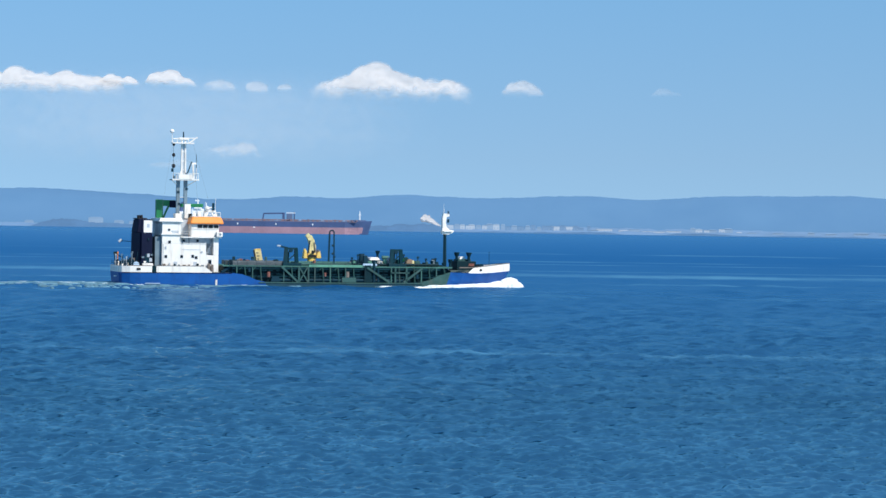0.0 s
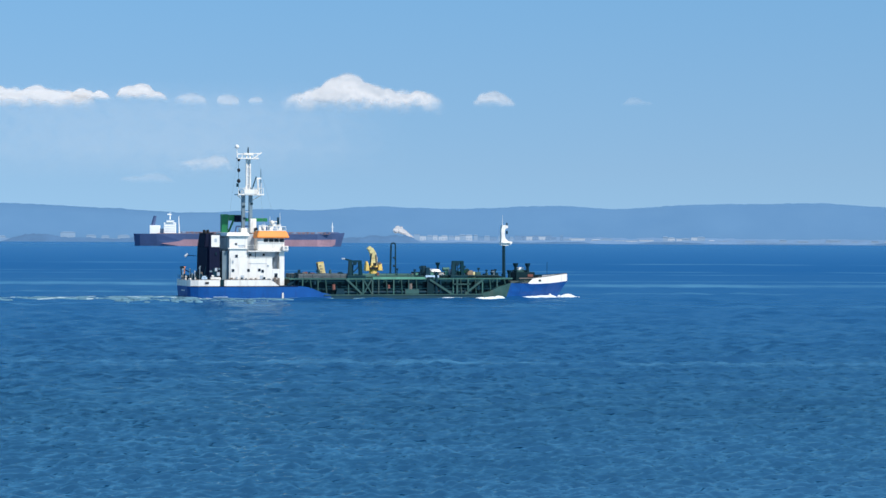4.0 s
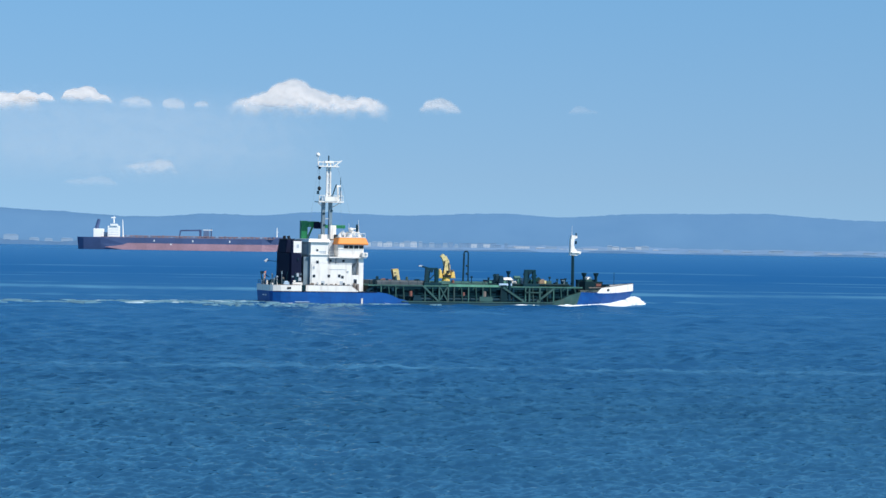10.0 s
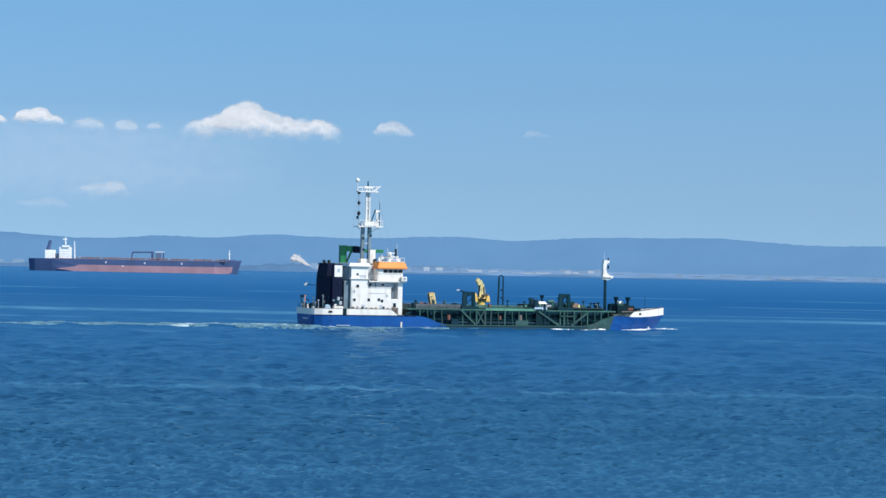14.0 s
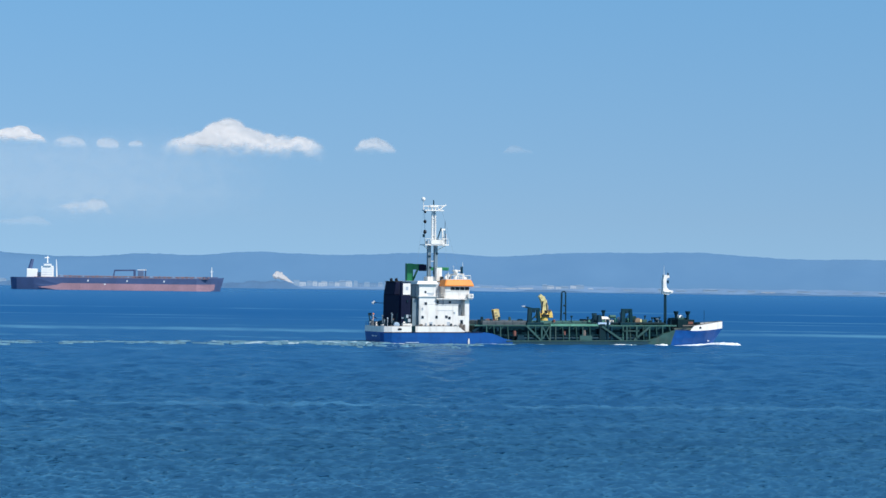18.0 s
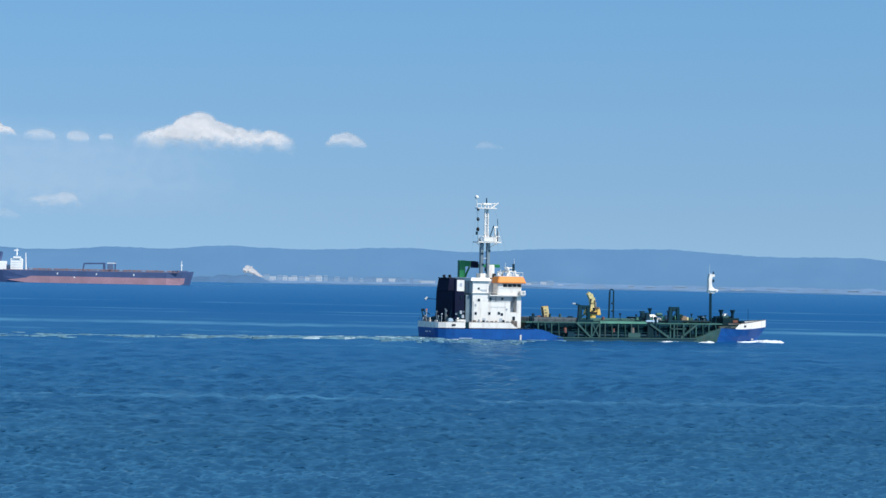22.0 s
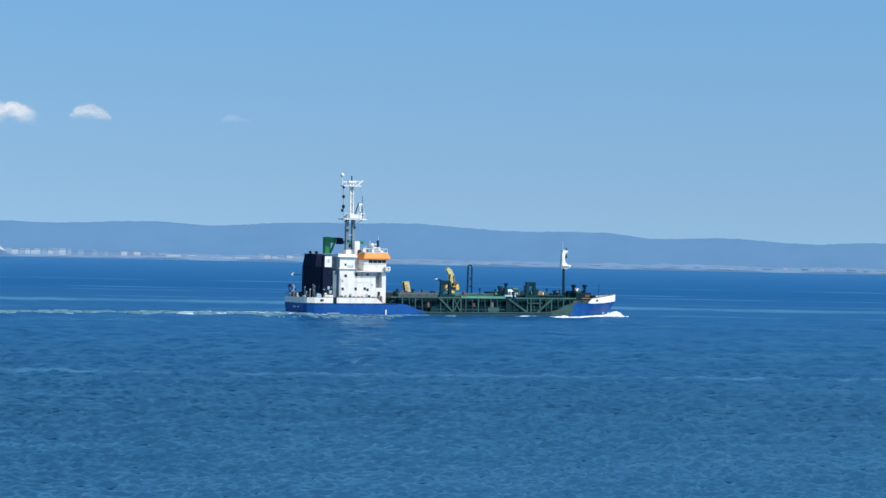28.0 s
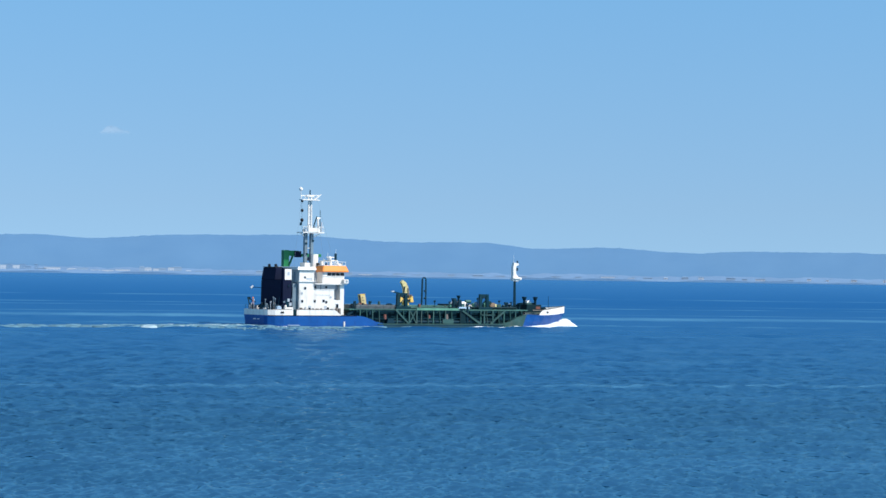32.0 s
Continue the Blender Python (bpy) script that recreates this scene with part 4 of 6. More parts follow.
    port_window(th, 4.75, 4.75, -5.0, 0.75, 1.0)
    for x in (-1.6 + 1.2, 2.4):
        port_window(th, x, 8.95, -4.0, 0.6, 0.55)
    port_window(tower, -3.6, 11.1, -5.0, 0.5, 0.5)
    for k in range(2):
        part("name_bar", box(B(), -3.2 + 0.15 * k, -1.7, -5.06, -4.98, 10.75 - 0.32 * k, 10.93 - 0.32 * k), GREY, tower)
    part("notice_bar", box(B(), -1.0, 2.9, -5.06, -4.98, 7.15, 7.22), GREY, house)
    part("ladder", box(B(), -5.12, -5.0, -3.2, -2.6, 2.7, 12.3), GREY, th)
    for x, y in ((-0.9, -5.2), (0.4, -5.2)):
        part("davit", rod(B(), (x, y, 8.4), (x, y, 9.5), 0.06, seg=6), STEEL, th)
    part("life_raft", rod(B(), (-3.6, -5.9, 3.05), (-2.2, -5.9, 3.05), 0.33, seg=12), WHITE, th)
    part("door", box(B(), -2.6, -1.9, -5.05, -4.96, 2.75, 4.75), GREY, house)
    rail(th, [(-1.1, -5.4, 9.78), (0.6, -5.4, 9.78)])
    # funnels
    cas = part("funnel_casing", box(B(), -9.5, -7.0, -4.6, 5.0, 2.68, 10.4, (0.1, 0.05), 0.06), NAVY, th, "navy black engine casing")
    part("main_funnel", box(B(), -9.45, -7.0, -1.6, 5.0, 10.4, 13.2, (0.42, 0.2), 0.2), NAVY, th, "navy black funnel")
    part("funnel_rim", box(B(), -9.2, -7.3, -1.2, 4.6, 13.2, 13.38, bevel=0.03), BLACK, th)
    slim = part("side_funnel", box(B(), -9.15, -6.95, -5.15, -4.2, 2.68, 13.15, (0.05, 0.02), 0.05), NAVY, th, "narrow navy funnel with a white panel")
    panel = part("funnel_panel", box(B(), -8.75, -7.05, -5.22, -5.12, 10.5, 12.9), WHITE, slim, "white rectangular panel")
    part("emblem", box(B(), -8.1, -7.6, -5.26, -5.2, 11.5, 12.2), GREY, panel)
    for y in (0.0, 3.2):
        part("exhaust_pipe", rod(B(), (-8.2, y, 13.2), (-8.4, y, 13.95), 0.32, seg=10), BLACK, th)
    part("casing_door", box(B(), -8.4, -7.5, -5.24, -5.16, 4.2, 6.2), STEEL, slim)
    part("fire_box", box(B(), -8.0, -7.5, -5.3, -5.2, 5.6, 6.3), GREY, slim)
    part("locker", box(B(), -9.0, -6.9, -5.9, -5.2, 2.7, 4.4, bevel=0.05), WHITE, th, "white deck locker")
    # block added in the dark gap; its dim grey stands for shade there
    part("casing_gap_fill", box(B(), -6.3, -5.03, -4.3, 4.0, 2.7, 9.7, bevel=0.05), DIM, th, "dim grey fill in the dark gap beside the funnel casing")
    part("search_arm", beam(B(), (-9.5, 4.5, 8.6), (-11.6, 5.2, 8.7), 0.12, 0.12), STEEL, th)
    part("search_light", rod(B(), (-11.9, 5.2, 8.5), (-11.3, 5.2, 9.0), 0.28, 0.22), GREY, th)
    # stern gear
    winch = part("stern_winch", rod(B(), (-11.3, -2.2, 3.9), (-11.3, 1.4, 3.9), 0.75, seg=12), STEEL, th, "dark mooring winch")
    for y in (-2.2, -0.4, 1.4):
        part("winch_cheek", rod(B(), (-11.3, y - 0.06, 3.9), (-11.3, y + 0.06, 3.9), 1.05, seg=12), STEEL, winch)
    for x, y, z, r in ((-12.6, 2.6, 5.0, 0.2), (-12.3, 4.0, 5.5, 0.12), (-11.9, -4.0, 5.2, 0.16), (-12.7, 0.6, 4.8, 0.2), (-12.9, -2.4, 4.7, 0.18), (-10.6, -4.6, 5.0, 0.2)):
        part("stern_post", rod(B(), (x, y, 2.7), (x, y, z), r, r * 0.8), STEEL, th)
    part("stern_davit", beam(B(), (-12.6, 3.6, 2.7), (-13.0, 4.2, 6.3), 0.2, 0.2), STEEL, th)
    part("davit_arm", beam(B(), (-13.0, 4.2, 6.2), (-11.2, 4.0, 5.3), 0.16, 0.16), STEEL, th)
    part("ensign", box(B(), -13.1, -12.3, 4.35, 4.4, 6.0, 6.5), STEEL, th, "small dark furled flag")
    part("stern_crate", box(B(), -12.2, -11.4, 1.8, 3.2, 2.7, 4.6, bevel=0.05), GREY, th)
    part("fairlead", box(B(), -12.9, -12.2, -3.6, -2.8, 2.7, 4.2, bevel=0.1), WHITE, th)
    part("hose_reel", rod(B(), (-10.2, -5.6, 4.1), (-10.2, -4.9, 4.1), 0.6, seg=12), PALEBLUE, th)
    rail(th, [(-13.45, 4.6, 3.85), (-13.45, -4.6, 3.85)], 0.9, 1.5, STEEL)
    rail(th, [(-12.6, -5.4, 3.85), (-11.5, -6.2, 3.85), (-9.6, -6.45, 3.85)], 0.9, 1.5, STEEL)
    # green boom behind the mast
    post = part("boom_post", box(B(), -4.7, -3.3, 3.2, 4.4, 8.5, 17.2, bevel=0.05), BRIGHT, th, "bright green crane post")
    part("boom", box(B(), -3.28, -0.8, 3.3, 4.2, 15.9, 17.1, bevel=0.05), BRIGHT, post, "bright green crane boom")
    part("boom_head", box(B(), -2.0, -0.3, 3.0, 3.3, 15.6, 17.0, bevel=0.05), NAVY, post)
    part("boom_end", box(B(), -0.7, 5.0, 3.3, 4.0, 15.75, 16.45, bevel=0.05), BRIGHT, post, "bright green crane boom")
    part("boom_brace", beam(B(), (-3.6, 3.8, 12.5), (-2.0, 3.8, 16.1), 0.35, 0.35), BRIGHT, post)
    part("hook_block", box(B(), 1.5, 2.0, 3.4, 3.9, 14.9, 15.7, bevel=0.05), NAVY, post)
    # main mast
    for x in (-0.95, 0.6):
        part("mast_leg", beam(B(), (x, 0, 13.3), (x * 0.98, 0, 21.2), 0.66, 0.8), DIM, th, "grey boxed mast leg")
    part("mast_brace", box(B(), -0.9, 0.6, -0.2, 0.2, 17.6, 17.8), GREY, th)
    plat = part("mast_platform", box(B(), -2.4, 3.05, -1.6, 1.6, 21.1, 21.35), WHITE, th, "white mast platform")
    part("platform_side", box(B(), -1.1, 1.6, -1.7, -1.4, 21.35, 22.3), WHITE, plat)
    for x in (-2.3, -1.2, 1.7, 2.9):
        part("rail_post", rod(B(), (x, -1.5, 21.3), (x, -1.5, 22.5), 0.05, seg=5), WHITE, plat)
    part("rail_bar", rod(B(), (-2.3, -1.5, 22.5), (2.9, -1.5, 22.5), 0.045, seg=5), WHITE, plat)
    part("platform_bracket", beam(B(), (-0.6, 0, 19.8), (-2.2, 0, 21.1), 0.16, 0.16), WHITE, plat)
    part("platform_bracket", beam(B(), (0.5, 0, 19.8), (2.8, 0, 21.1), 0.16, 0.16), WHITE, plat)
    for x in (-0.3, 0.5):
        part("topmast", rod(B(), (x, 0, 21.3), (x * 0.9, 0, 29.6), 0.21, 0.16), WHITE, th, "white topmast")
    # plate added so that the two poles look like one thick mast
    part("mast_core", box(B(), -0.16, 0.36, 0.06, 0.2, 21.4, 28.4), GREY, th, "grey plate filling the space between the topmast poles")
    for x, y, z0, w, h, m in ((-2.2, -1.2, 21.4, 0.35, 0.6, STEEL), (-1.7, -1.3, 21.4, 0.4, 0.9, GREY), (1.9, -1.2, 21.4, 0.3, 1.3, WHITE), (2.4, -1.3, 21.4, 0.3, 2.2, GREY), (0.2, -1.75, 22.3, 0.5, 0.35, DIM), (-0.8, -1.2, 22.3, 0.4, 0.6, WHITE)):
        part("mast_fitting", box(B(), x, x + w, y, y + 0.4, z0, z0 + h, (0.03, 0.03), 0.04), m, plat)
    for x, z in ((-1.0, 18.6), (-0.8, 16.2), (0.75, 15.2), (0.7, 19.2)):
        part("cable_clamp", box(B(), x - 0.18, x + 0.3, -0.55, -0.41, z, z + 0.35), STEEL, th)
    for z in (23.2, 25.0, 26.8):
        part("topmast_rung", rod(B(), (-0.3, 0, z), (0.5, 0, z), 0.07, seg=6), WHITE, th)
    yard = part("mast_yard", box(B(), -2.3, 2.1, -0.9, 0.9, 28.5, 28.72), WHITE, th, "white mast yard")
    part("yard_arm", beam(B(), (1.2, 0, 28.7), (2.9, 0, 29.9), 0.18, 0.3), WHITE, yard)
    part("yard_rail", rod(B(), (-2.2, 0, 29.5), (2.8, 0, 29.7), 0.09, seg=6), WHITE, yard)
    for x in (-2.2, -1.2, 1.1, 2.0):
        part("rail_post", rod(B(), (x, 0, 28.7), (x, 0, 29.6), 0.06, seg=5), WHITE, yard)
    part("radar", box(B(), -0.9, 1.0, -0.4, 0.4, 29.3, 29.75, bevel=0.08), WHITE, yard)
    part("mast_lamp", rod(B(), (0.05, 0, 29.7), (0.05, 0, 30.9), 0.16, 0.12), STEEL, yard)
    part("dome_pole", rod(B(), (-2.25, 0, 28.6), (-2.3, 0, 30.6), 0.07, seg=6), WHITE, th)
    part("radome", ball(B(), (-2.3, 0, 31.0), 0.45), WHITE, th, "white satellite dome")
    part("signal_line", rod(B(), (-1.9, 0, 22.0), (-2.0, 0, 28.5), 0.03, seg=5), STEEL, th)
    for z, r in ((28.35, 0.3), (26.2, 0.34), (24.0, 0.38)):
        part("day_shape", ball(B(), (-1.9, 0, z), r, 1.25), BLACK, th, "black signal ball")
    part("lamp_box", box(B(), -2.35, -1.95, -0.2, 0.2, 22.8, 23.5), STEEL, th)
    part("aerial", rod(B(), (2.75, 0, 21.4), (2.75, 0, 26.4), 0.10, 0.05), STEEL, th, "dark whip aerial")
    part("aerial_bracket", box(B(), 1.9, 2.75, -0.15, 0.15, 24.4, 24.75), WHITE, th)
    part("flag_hoist", beam(B(), (0.9, -0.4, 22.6), (1.7, -0.4, 24.9), 0.22, 0.1), STEEL, th)
    part("flag_hoist", beam(B(), (2.2, -0.3, 21.6), (2.0, -0.3, 24.4), 0.3, 0.3), WHITE, th)
    for a, b in (((2.75, 0, 21.3), (2.9, -2.0, 13.9)), ((-2.2, 0, 28.5), (-4.8, -2, 13.5)), ((2.0, 0, 28.6), (6.0, -1, 14.2))):
        part("stay_wire", rod(B(), a, b, 0.016, seg=4), DIM, th)
    part("mast_house", box(B(), 0.1, 1.35, -2.0, -0.8, 13.4, 16.3, bevel=0.05), WHITE, th, "white locker at the mast foot")
    part("mast_base", box(B(), -1.6, 0.1, -1.2, 1.2, 13.2, 14.4, bevel=0.05), WHITE, th)
    part("horn", box(B(), 0.9, 1.6, -2.2, -1.6, 13.5, 14.4), BLACK, th)
    # radar arch and aerials on the wheelhouse
    for y in (-1.6, 1.6):
        part("arch_leg", beam(B(), (4.7, y, 13.9), (5.0, y, 14.9), 0.24, 0.24), WHITE, th)
        part("arch_leg", beam(B(), (6.8, y, 13.9), (6.4, y, 14.9), 0.24, 0.24), WHITE, th)
    part("arch_top", box(B(), 4.8, 6.6, -1.8, 1.8, 14.85, 15.1, bevel=0.05), WHITE, th)
    part("arch_rail", box(B(), 4.6, 7.0, -1.7, -1.5, 14.35, 14.45), WHITE, th)
    part("radar_scanner", box(B(), 4.6, 6.6, -0.3, 0.3, 15.6, 15.82, bevel=0.05), WHITE, th)
    part("radar_pedestal", rod(B(), (5.6, 0, 15.1), (5.6, 0, 15.6), 0.26), GREY, th)
    part("satellite_dome", ball(B(), (4.9, -1.0, 15.55), 0.42), WHITE, th)
    part("floodlight", box(B(), 5.8, 6.2, -1.9, -1.5, 15.1, 16.6), STEEL, th)
    for x, y, z, w, m in ((1.6, -3.2, 14.6, 0.5, WHITE), (2.4, -2.6, 15.2, 0.35, GREY), (3.9, -3.0, 14.5, 0.6, WHITE), (6.5, -3.6, 14.5, 0.4, DIM), (2.1, -4.4, 14.35, 0.3, STEEL), (4.5, -4.4, 14.4, 0.5, GREY), (5.5, -4.2, 14.3, 0.7, WHITE)):
        part("roof_fitting", box(B(), x, x + w, y, y + 0.5, 13.92, z, (0.06, 0.06), 0.05), m, th)
    for a, b in ((1.2, 3.9), (4.1, 6.8)):
        part("roof_rail", rod(B(), (a, -4.9, 14.7), (b, -4.9, 14.7), 0.05, seg=5), WHITE, th)
        for k in range(4):
            x = a + (b - a) * k / 3
            part("rail_post", rod(B(), (x, -4.9, 13.9), (x, -4.9, 14.7), 0.04, seg=5), WHITE, th)
    for x, z in ((6.7, 17.6), (4.6, 16.8), (3.5, 15.4)):
        part("aerial", rod(B(), (x, -0.5, 13.9), (x, -0.5, z), 0.06, 0.03, seg=5), WHITE, th)
    part("compass_box", box(B(), 3.0, 3.7, -0.6, 0.4, 13.9, 14.9, bevel=0.1), WHITE, th)
    # hopper and dredging deck
    wall = part("hopper_wall", box(B(), 7.5, 55.0, -5.3, 5.3, 0.86, 3.9), DEEP, th, "dark hopper side behind the frames")
    up = part("hopper_deck", box(B(), 7.2, 55.6, -6.35, 6.35, 3.9, 4.18), LIGHTGREEN, th, "worn green hopper deck")
    part("hopper_coaming", box(B(), 9.2, 20.4, -5.7, 4.4, 4.19, 5.05, bevel=0.04), DECKGREY, th, "flat grey hopper coaming")
    part("hopper_coaming", box(B(), 20.45, 35.0, -4.6, 4.6, 4.19, 4.95, bevel=0.04), LIGHTGREEN, th, "pale green hopper coaming")
    part("hopper_coaming", box(B(), 35.1, 54.0, -4.4, 4.4, 4.19, 4.55, bevel=0.04), DEEP, th, "dark green hopper coaming")
    part("deck_pipe", rod(B(), (20.6, -5.2, 4.5), (34.0, -5.2, 4.5), 0.22), OLIVE, th)
    part("deck_pipe", rod(B(), (34.5, -5.0, 4.55), (53.0, -5.0, 4.55), 0.26), DEEP, th)
    part("side_rail", box(B(), 9.5, 52.0, -6.42, -6.3, 1.95, 2.1), GREEN, th)
    k = 0
    x = 10.0
    while x < 54.5:
        lean = 0.25 if k % 2 else 0.0
        foot = 2.6 if x < 10.5 else (1.9 if x < 13 else 0.86)
        if x > 50:
            foot = 1.4 + (x - 50.5) * 0.42
        if not (15.5 < x < 18.8 or 35.5 < x < 41.5):        # open bays round the pipes
            part("stanchion", beam(B(), (x + lean, -6.3, foot), (x, -6.3, 3.9), 0.22, 0.3), (LIGHTGREEN, WORN, OLIVE, WORN)[k % 4], th)
        part("stanchion", beam(B(), (x + lean, 6.3, foot), (x, 6.3, 3.9), 0.22, 0.3), OLIVE, th)
        x += 1.62
        k += 1
    for a, b, w in (((19.2, 4.0), (22.6, 0.9), 0.38), ((22.9, 3.9), (24.6, 1.0), 0.24), ((24.6, 3.9), (22.9, 1.0), 0.24), ((22.8, 0.9), (22.8, 3.9), 0.34), ((24.8, 0.9), (24.8, 3.9), 0.34),
                    ((37.2, 3.9), (42.0, 0.9), 0.42), ((43.2, 0.9), (43.2, 3.9), 0.36), ((45.6, 0.9), (45.6, 3.9), 0.36), ((45.0, 0.9), (49.0, 3.9), 0.42), ((42.4, 2.9), (46.2, 2.9), 0.26)):
        part("truss_bar", beam(B(), (a[0], -6.55, a[1]), (b[0], -6.55, b[1]), w, 0.3), OLIVE, th, "worn green truss bar")
    for xx, z, w, m in ((16.6, 2.4, 1.0, REDPAINT), (28.4, 2.4, 0.8, REDPAINT), (39.5, 1.8, 0.7, REDPAINT), (12.6, 3.3, 0.8, STEEL), (33.1, 2.5, 1.1, RAILCAP), (48.0, 2.2, 0.9, STEEL)):
        valve = part("valve_body", rod(B(), (xx, -6.1, z - w * 0.55), (xx, -6.1, z + w * 0.5), w * 0.42, w * 0.34, 10), m, th, "rust red pump valve" if m is REDPAINT else "")
        part("valve_wheel", rod(B(), (xx, -6.35, z), (xx, -6.28, z), w * 0.3, seg=10), STEEL, valve)
    for k in range(23):                        # short bars between the stanchions, bay by bay
        a = 14.9 + 1.62 * k
        if k % 5 == 3:
            continue
        for z in (1.7, 2.4, 3.1):
            part("bay_bar", box(B(), a + 0.1, a + 1.45 - 0.5 * (k % 3 == 1), -6.12, -6.0, z, z + 0.13), GREEN, th)
    part("deck_edge", box(B(), 24.9, 36.2, -6.52, -6.36, 3.92, 4.42), PALEGREEN, th, "pale worn green deck edge")
    # dark green strip along the underside of the deck edge
    part("under_deck_strip", box(B(), 9.2, 53.0, -6.24, -5.9, 3.42, 3.88), GREEN, th, "dark green strip under the deck edge")
    part("side_panel", box(B(), 31.9, 34.9, -6.5, -6.34, 0.88, 1.85, bevel=0.03), OLIVE, th)
    for xx in (10.6, 13.4, 27.2, 30.4, 47.6, 51.0):
        part("knee_bracket", beam(B(), (xx, -6.28, 3.3), (xx + 0.5, -6.28, 3.86), 0.16, 0.2), WORN, th)
    part("deck_edge", box(B(), 8.6, 19.4, -6.5, -6.36, 3.9, 4.14), OLIVE, th)
    part("rubbing_strake", box(B(), 14.5, 49.0, -6.74, -6.6, 0.62, 0.84), OLIVE, th, "worn rubbing strake")
    tower = part("valve_tower", box(B(), 36.6, 38.2, -6.5, -5.6, 0.9, 4.4, (0.1, 0.05), 0.05), DEEP, th, "dark valve tower on the hopper side")
    part("tower_pipe", rod(B(), (38.7, -6.2, 0.95), (38.7, -6.2, 5.5), 0.34, seg=10), STEEL, tower)
    part("tower_pipe", rod(B(), (39.6, -6.2, 0.95), (39.6, -6.2, 3.9), 0.28, seg=10), STEEL, tower)
    part("tower_head", box(B(), 36.5, 37.7, -5.9, -4.9, 4.42, 6.4, (0.2, 0.2), 0.12), STEEL, tower)
    part("suction_pipe", rod(B(), (17.5, -6.0, 1.25), (46.5, -6.0, 1.25), 0.36, seg=12), STEEL, th, "dark suction pipe stowed along the side")
    for xx in (22.0, 30.0, 38.0, 45.0):
        part("pipe_flange", rod(B(), (xx, -6.0, 1.25), (xx + 0.18, -6.0, 1.25), 0.52, seg=12), STEEL, th)
    part("drag_head", box(B(), 17.0, 19.0, -6.5, -5.5, 0.9, 2.0, (0.3, 0.1), 0.05), STEEL, th, "dark drag head")
    # gantries
    for x0, w, z1, arm in ((20.0, 2.5, 7.75, True), (42.4, 2.3, 7.65, False)):
        g = part("pipe_gantry", beam(B(), (x0, -6.0, 3.9), (x0 + 0.35, -5.6, z1), 0.72, 0.6), GREEN, th, "dark green pipe gantry")
        part("gantry_leg", beam(B(), (x0 + w + 0.2, -5.2, 3.9), (x0 + w - 0.1, -5.4, z1 - 0.15), 0.7, 0.6), GREEN, g)
        part("gantry_top", beam(B(), (x0 + 0.05, -5.6, z1 - 0.1), (x0 + w + 0.2, -5.4, z1 - 0.1), 0.38, 0.7), GREEN, g)
        part("gantry_brace", beam(B(), (x0 + 0.5, -5.6, 5.0), (x0 + w - 0.2, -5.4, 6.6), 0.2, 0.2), GREEN, g)
        part("gantry_sheave", rod(B(), (x0 + w * 0.5, -5.9, z1 - 0.5), (x0 + w * 0.5, -5.6, z1 - 0.5), 0.42, seg=12), STEEL, g)
        part("gantry_base", box(B(), x0 - 0.5, x0 + w + 0.9, -6.3, -4.7, 4.18, 4.75, bevel=0.05), GREEN, g)
        part("gantry_cylinder", rod(B(), (x0 + 0.9, -5.0, 4.3), (x0 + 0.9, -5.3, 7.0), 0.2), STEEL, g)
        if arm:
            part("gantry_arm", beam(B(), (x0 + 0.6, -5.6, z1), (x0 - 1.2, -5.8, z1 + 0.4), 0.3, 0.35), STEEL, g)
            part("arm_lamp", box(B(), x0 - 1.6, x0 - 0.9, -6.0, -5.6, z1 + 0.3, z1 + 0.6), GREY, g)
    part("gantry_winch", rod(B(), (18.4, -5.6, 4.9), (18.4, -4.2, 4.9), 0.55, seg=12), STEEL, th)
    # yellow control box and crane
    cb = part("control_box", beam(B(), (17.3, 5.3, 4.85), (16.85, 5.3, 7.2), 1.3, 1.2), CREAM, th, "tilted pale yellow control box")
    # black strip puts the shade of the box's edge into the colour
    part("box_edge", beam(B(), (16.47, 4.7, 4.85), (16.05, 4.7, 7.1), 0.3, 0.3), BLACK, cb, "black strip for the shaded edge of the box")
    part("box_hood", beam(B(), (16.25, 5.3, 7.2), (17.45, 5.3, 7.32), 0.22, 1.25), YELLOW, cb)
    for k in range(3):
        part("box_mark", box(B(), 16.8 - 0.1 * k, 17.2 - 0.1 * k + 0.15 * (k % 2), 4.62, 4.7, 5.2 + 0.62 * k, 5.42 + 0.62 * k), RAILCAP, cb)
    crane = part("crane_pedestal", rod(B(), (28.3, 4.6, 4.2), (28.3, 4.6, 5.8), 1.0, 0.85, 12), YELLOW, th, "yellow deck crane")
    part("crane_house", box(B(), 27.2, 29.3, 3.7, 5.5, 5.75, 6.6, (0.25, 0.2), 0.08), YELLOW, crane)
    part("machine_side", box(B(), 26.35, 27.25, 3.6, 5.2, 5.5, 7.25, (0.2, 0.2), 0.12), YELLOW, crane)
    part("counterweight", box(B(), 29.2, 30.25, 3.8, 5.3, 5.55, 7.05, (0.2, 0.2), 0.15), YELLOW, crane)
    part("engine_grille", box(B(), 27.3, 29.1, 3.5, 3.72, 5.8, 6.3), BLACK, crane, "dark engine grille")
    bend = [((28.45, 6.4), (28.45, 8.3), 1.35), ((28.45, 8.15), (28.15, 9.35), 1.25), ((28.2, 9.2), (27.7, 10.1), 1.1), ((27.75, 9.95), (27.2, 10.5), 0.8)]
    for (xa, za), (xb, zb), w in bend:
        part("crane_jib", beam(B(), (xa, 4.6, za), (xb, 4.6, zb), w, 0.8), CREAM, crane, "sun-bleached crane jib")
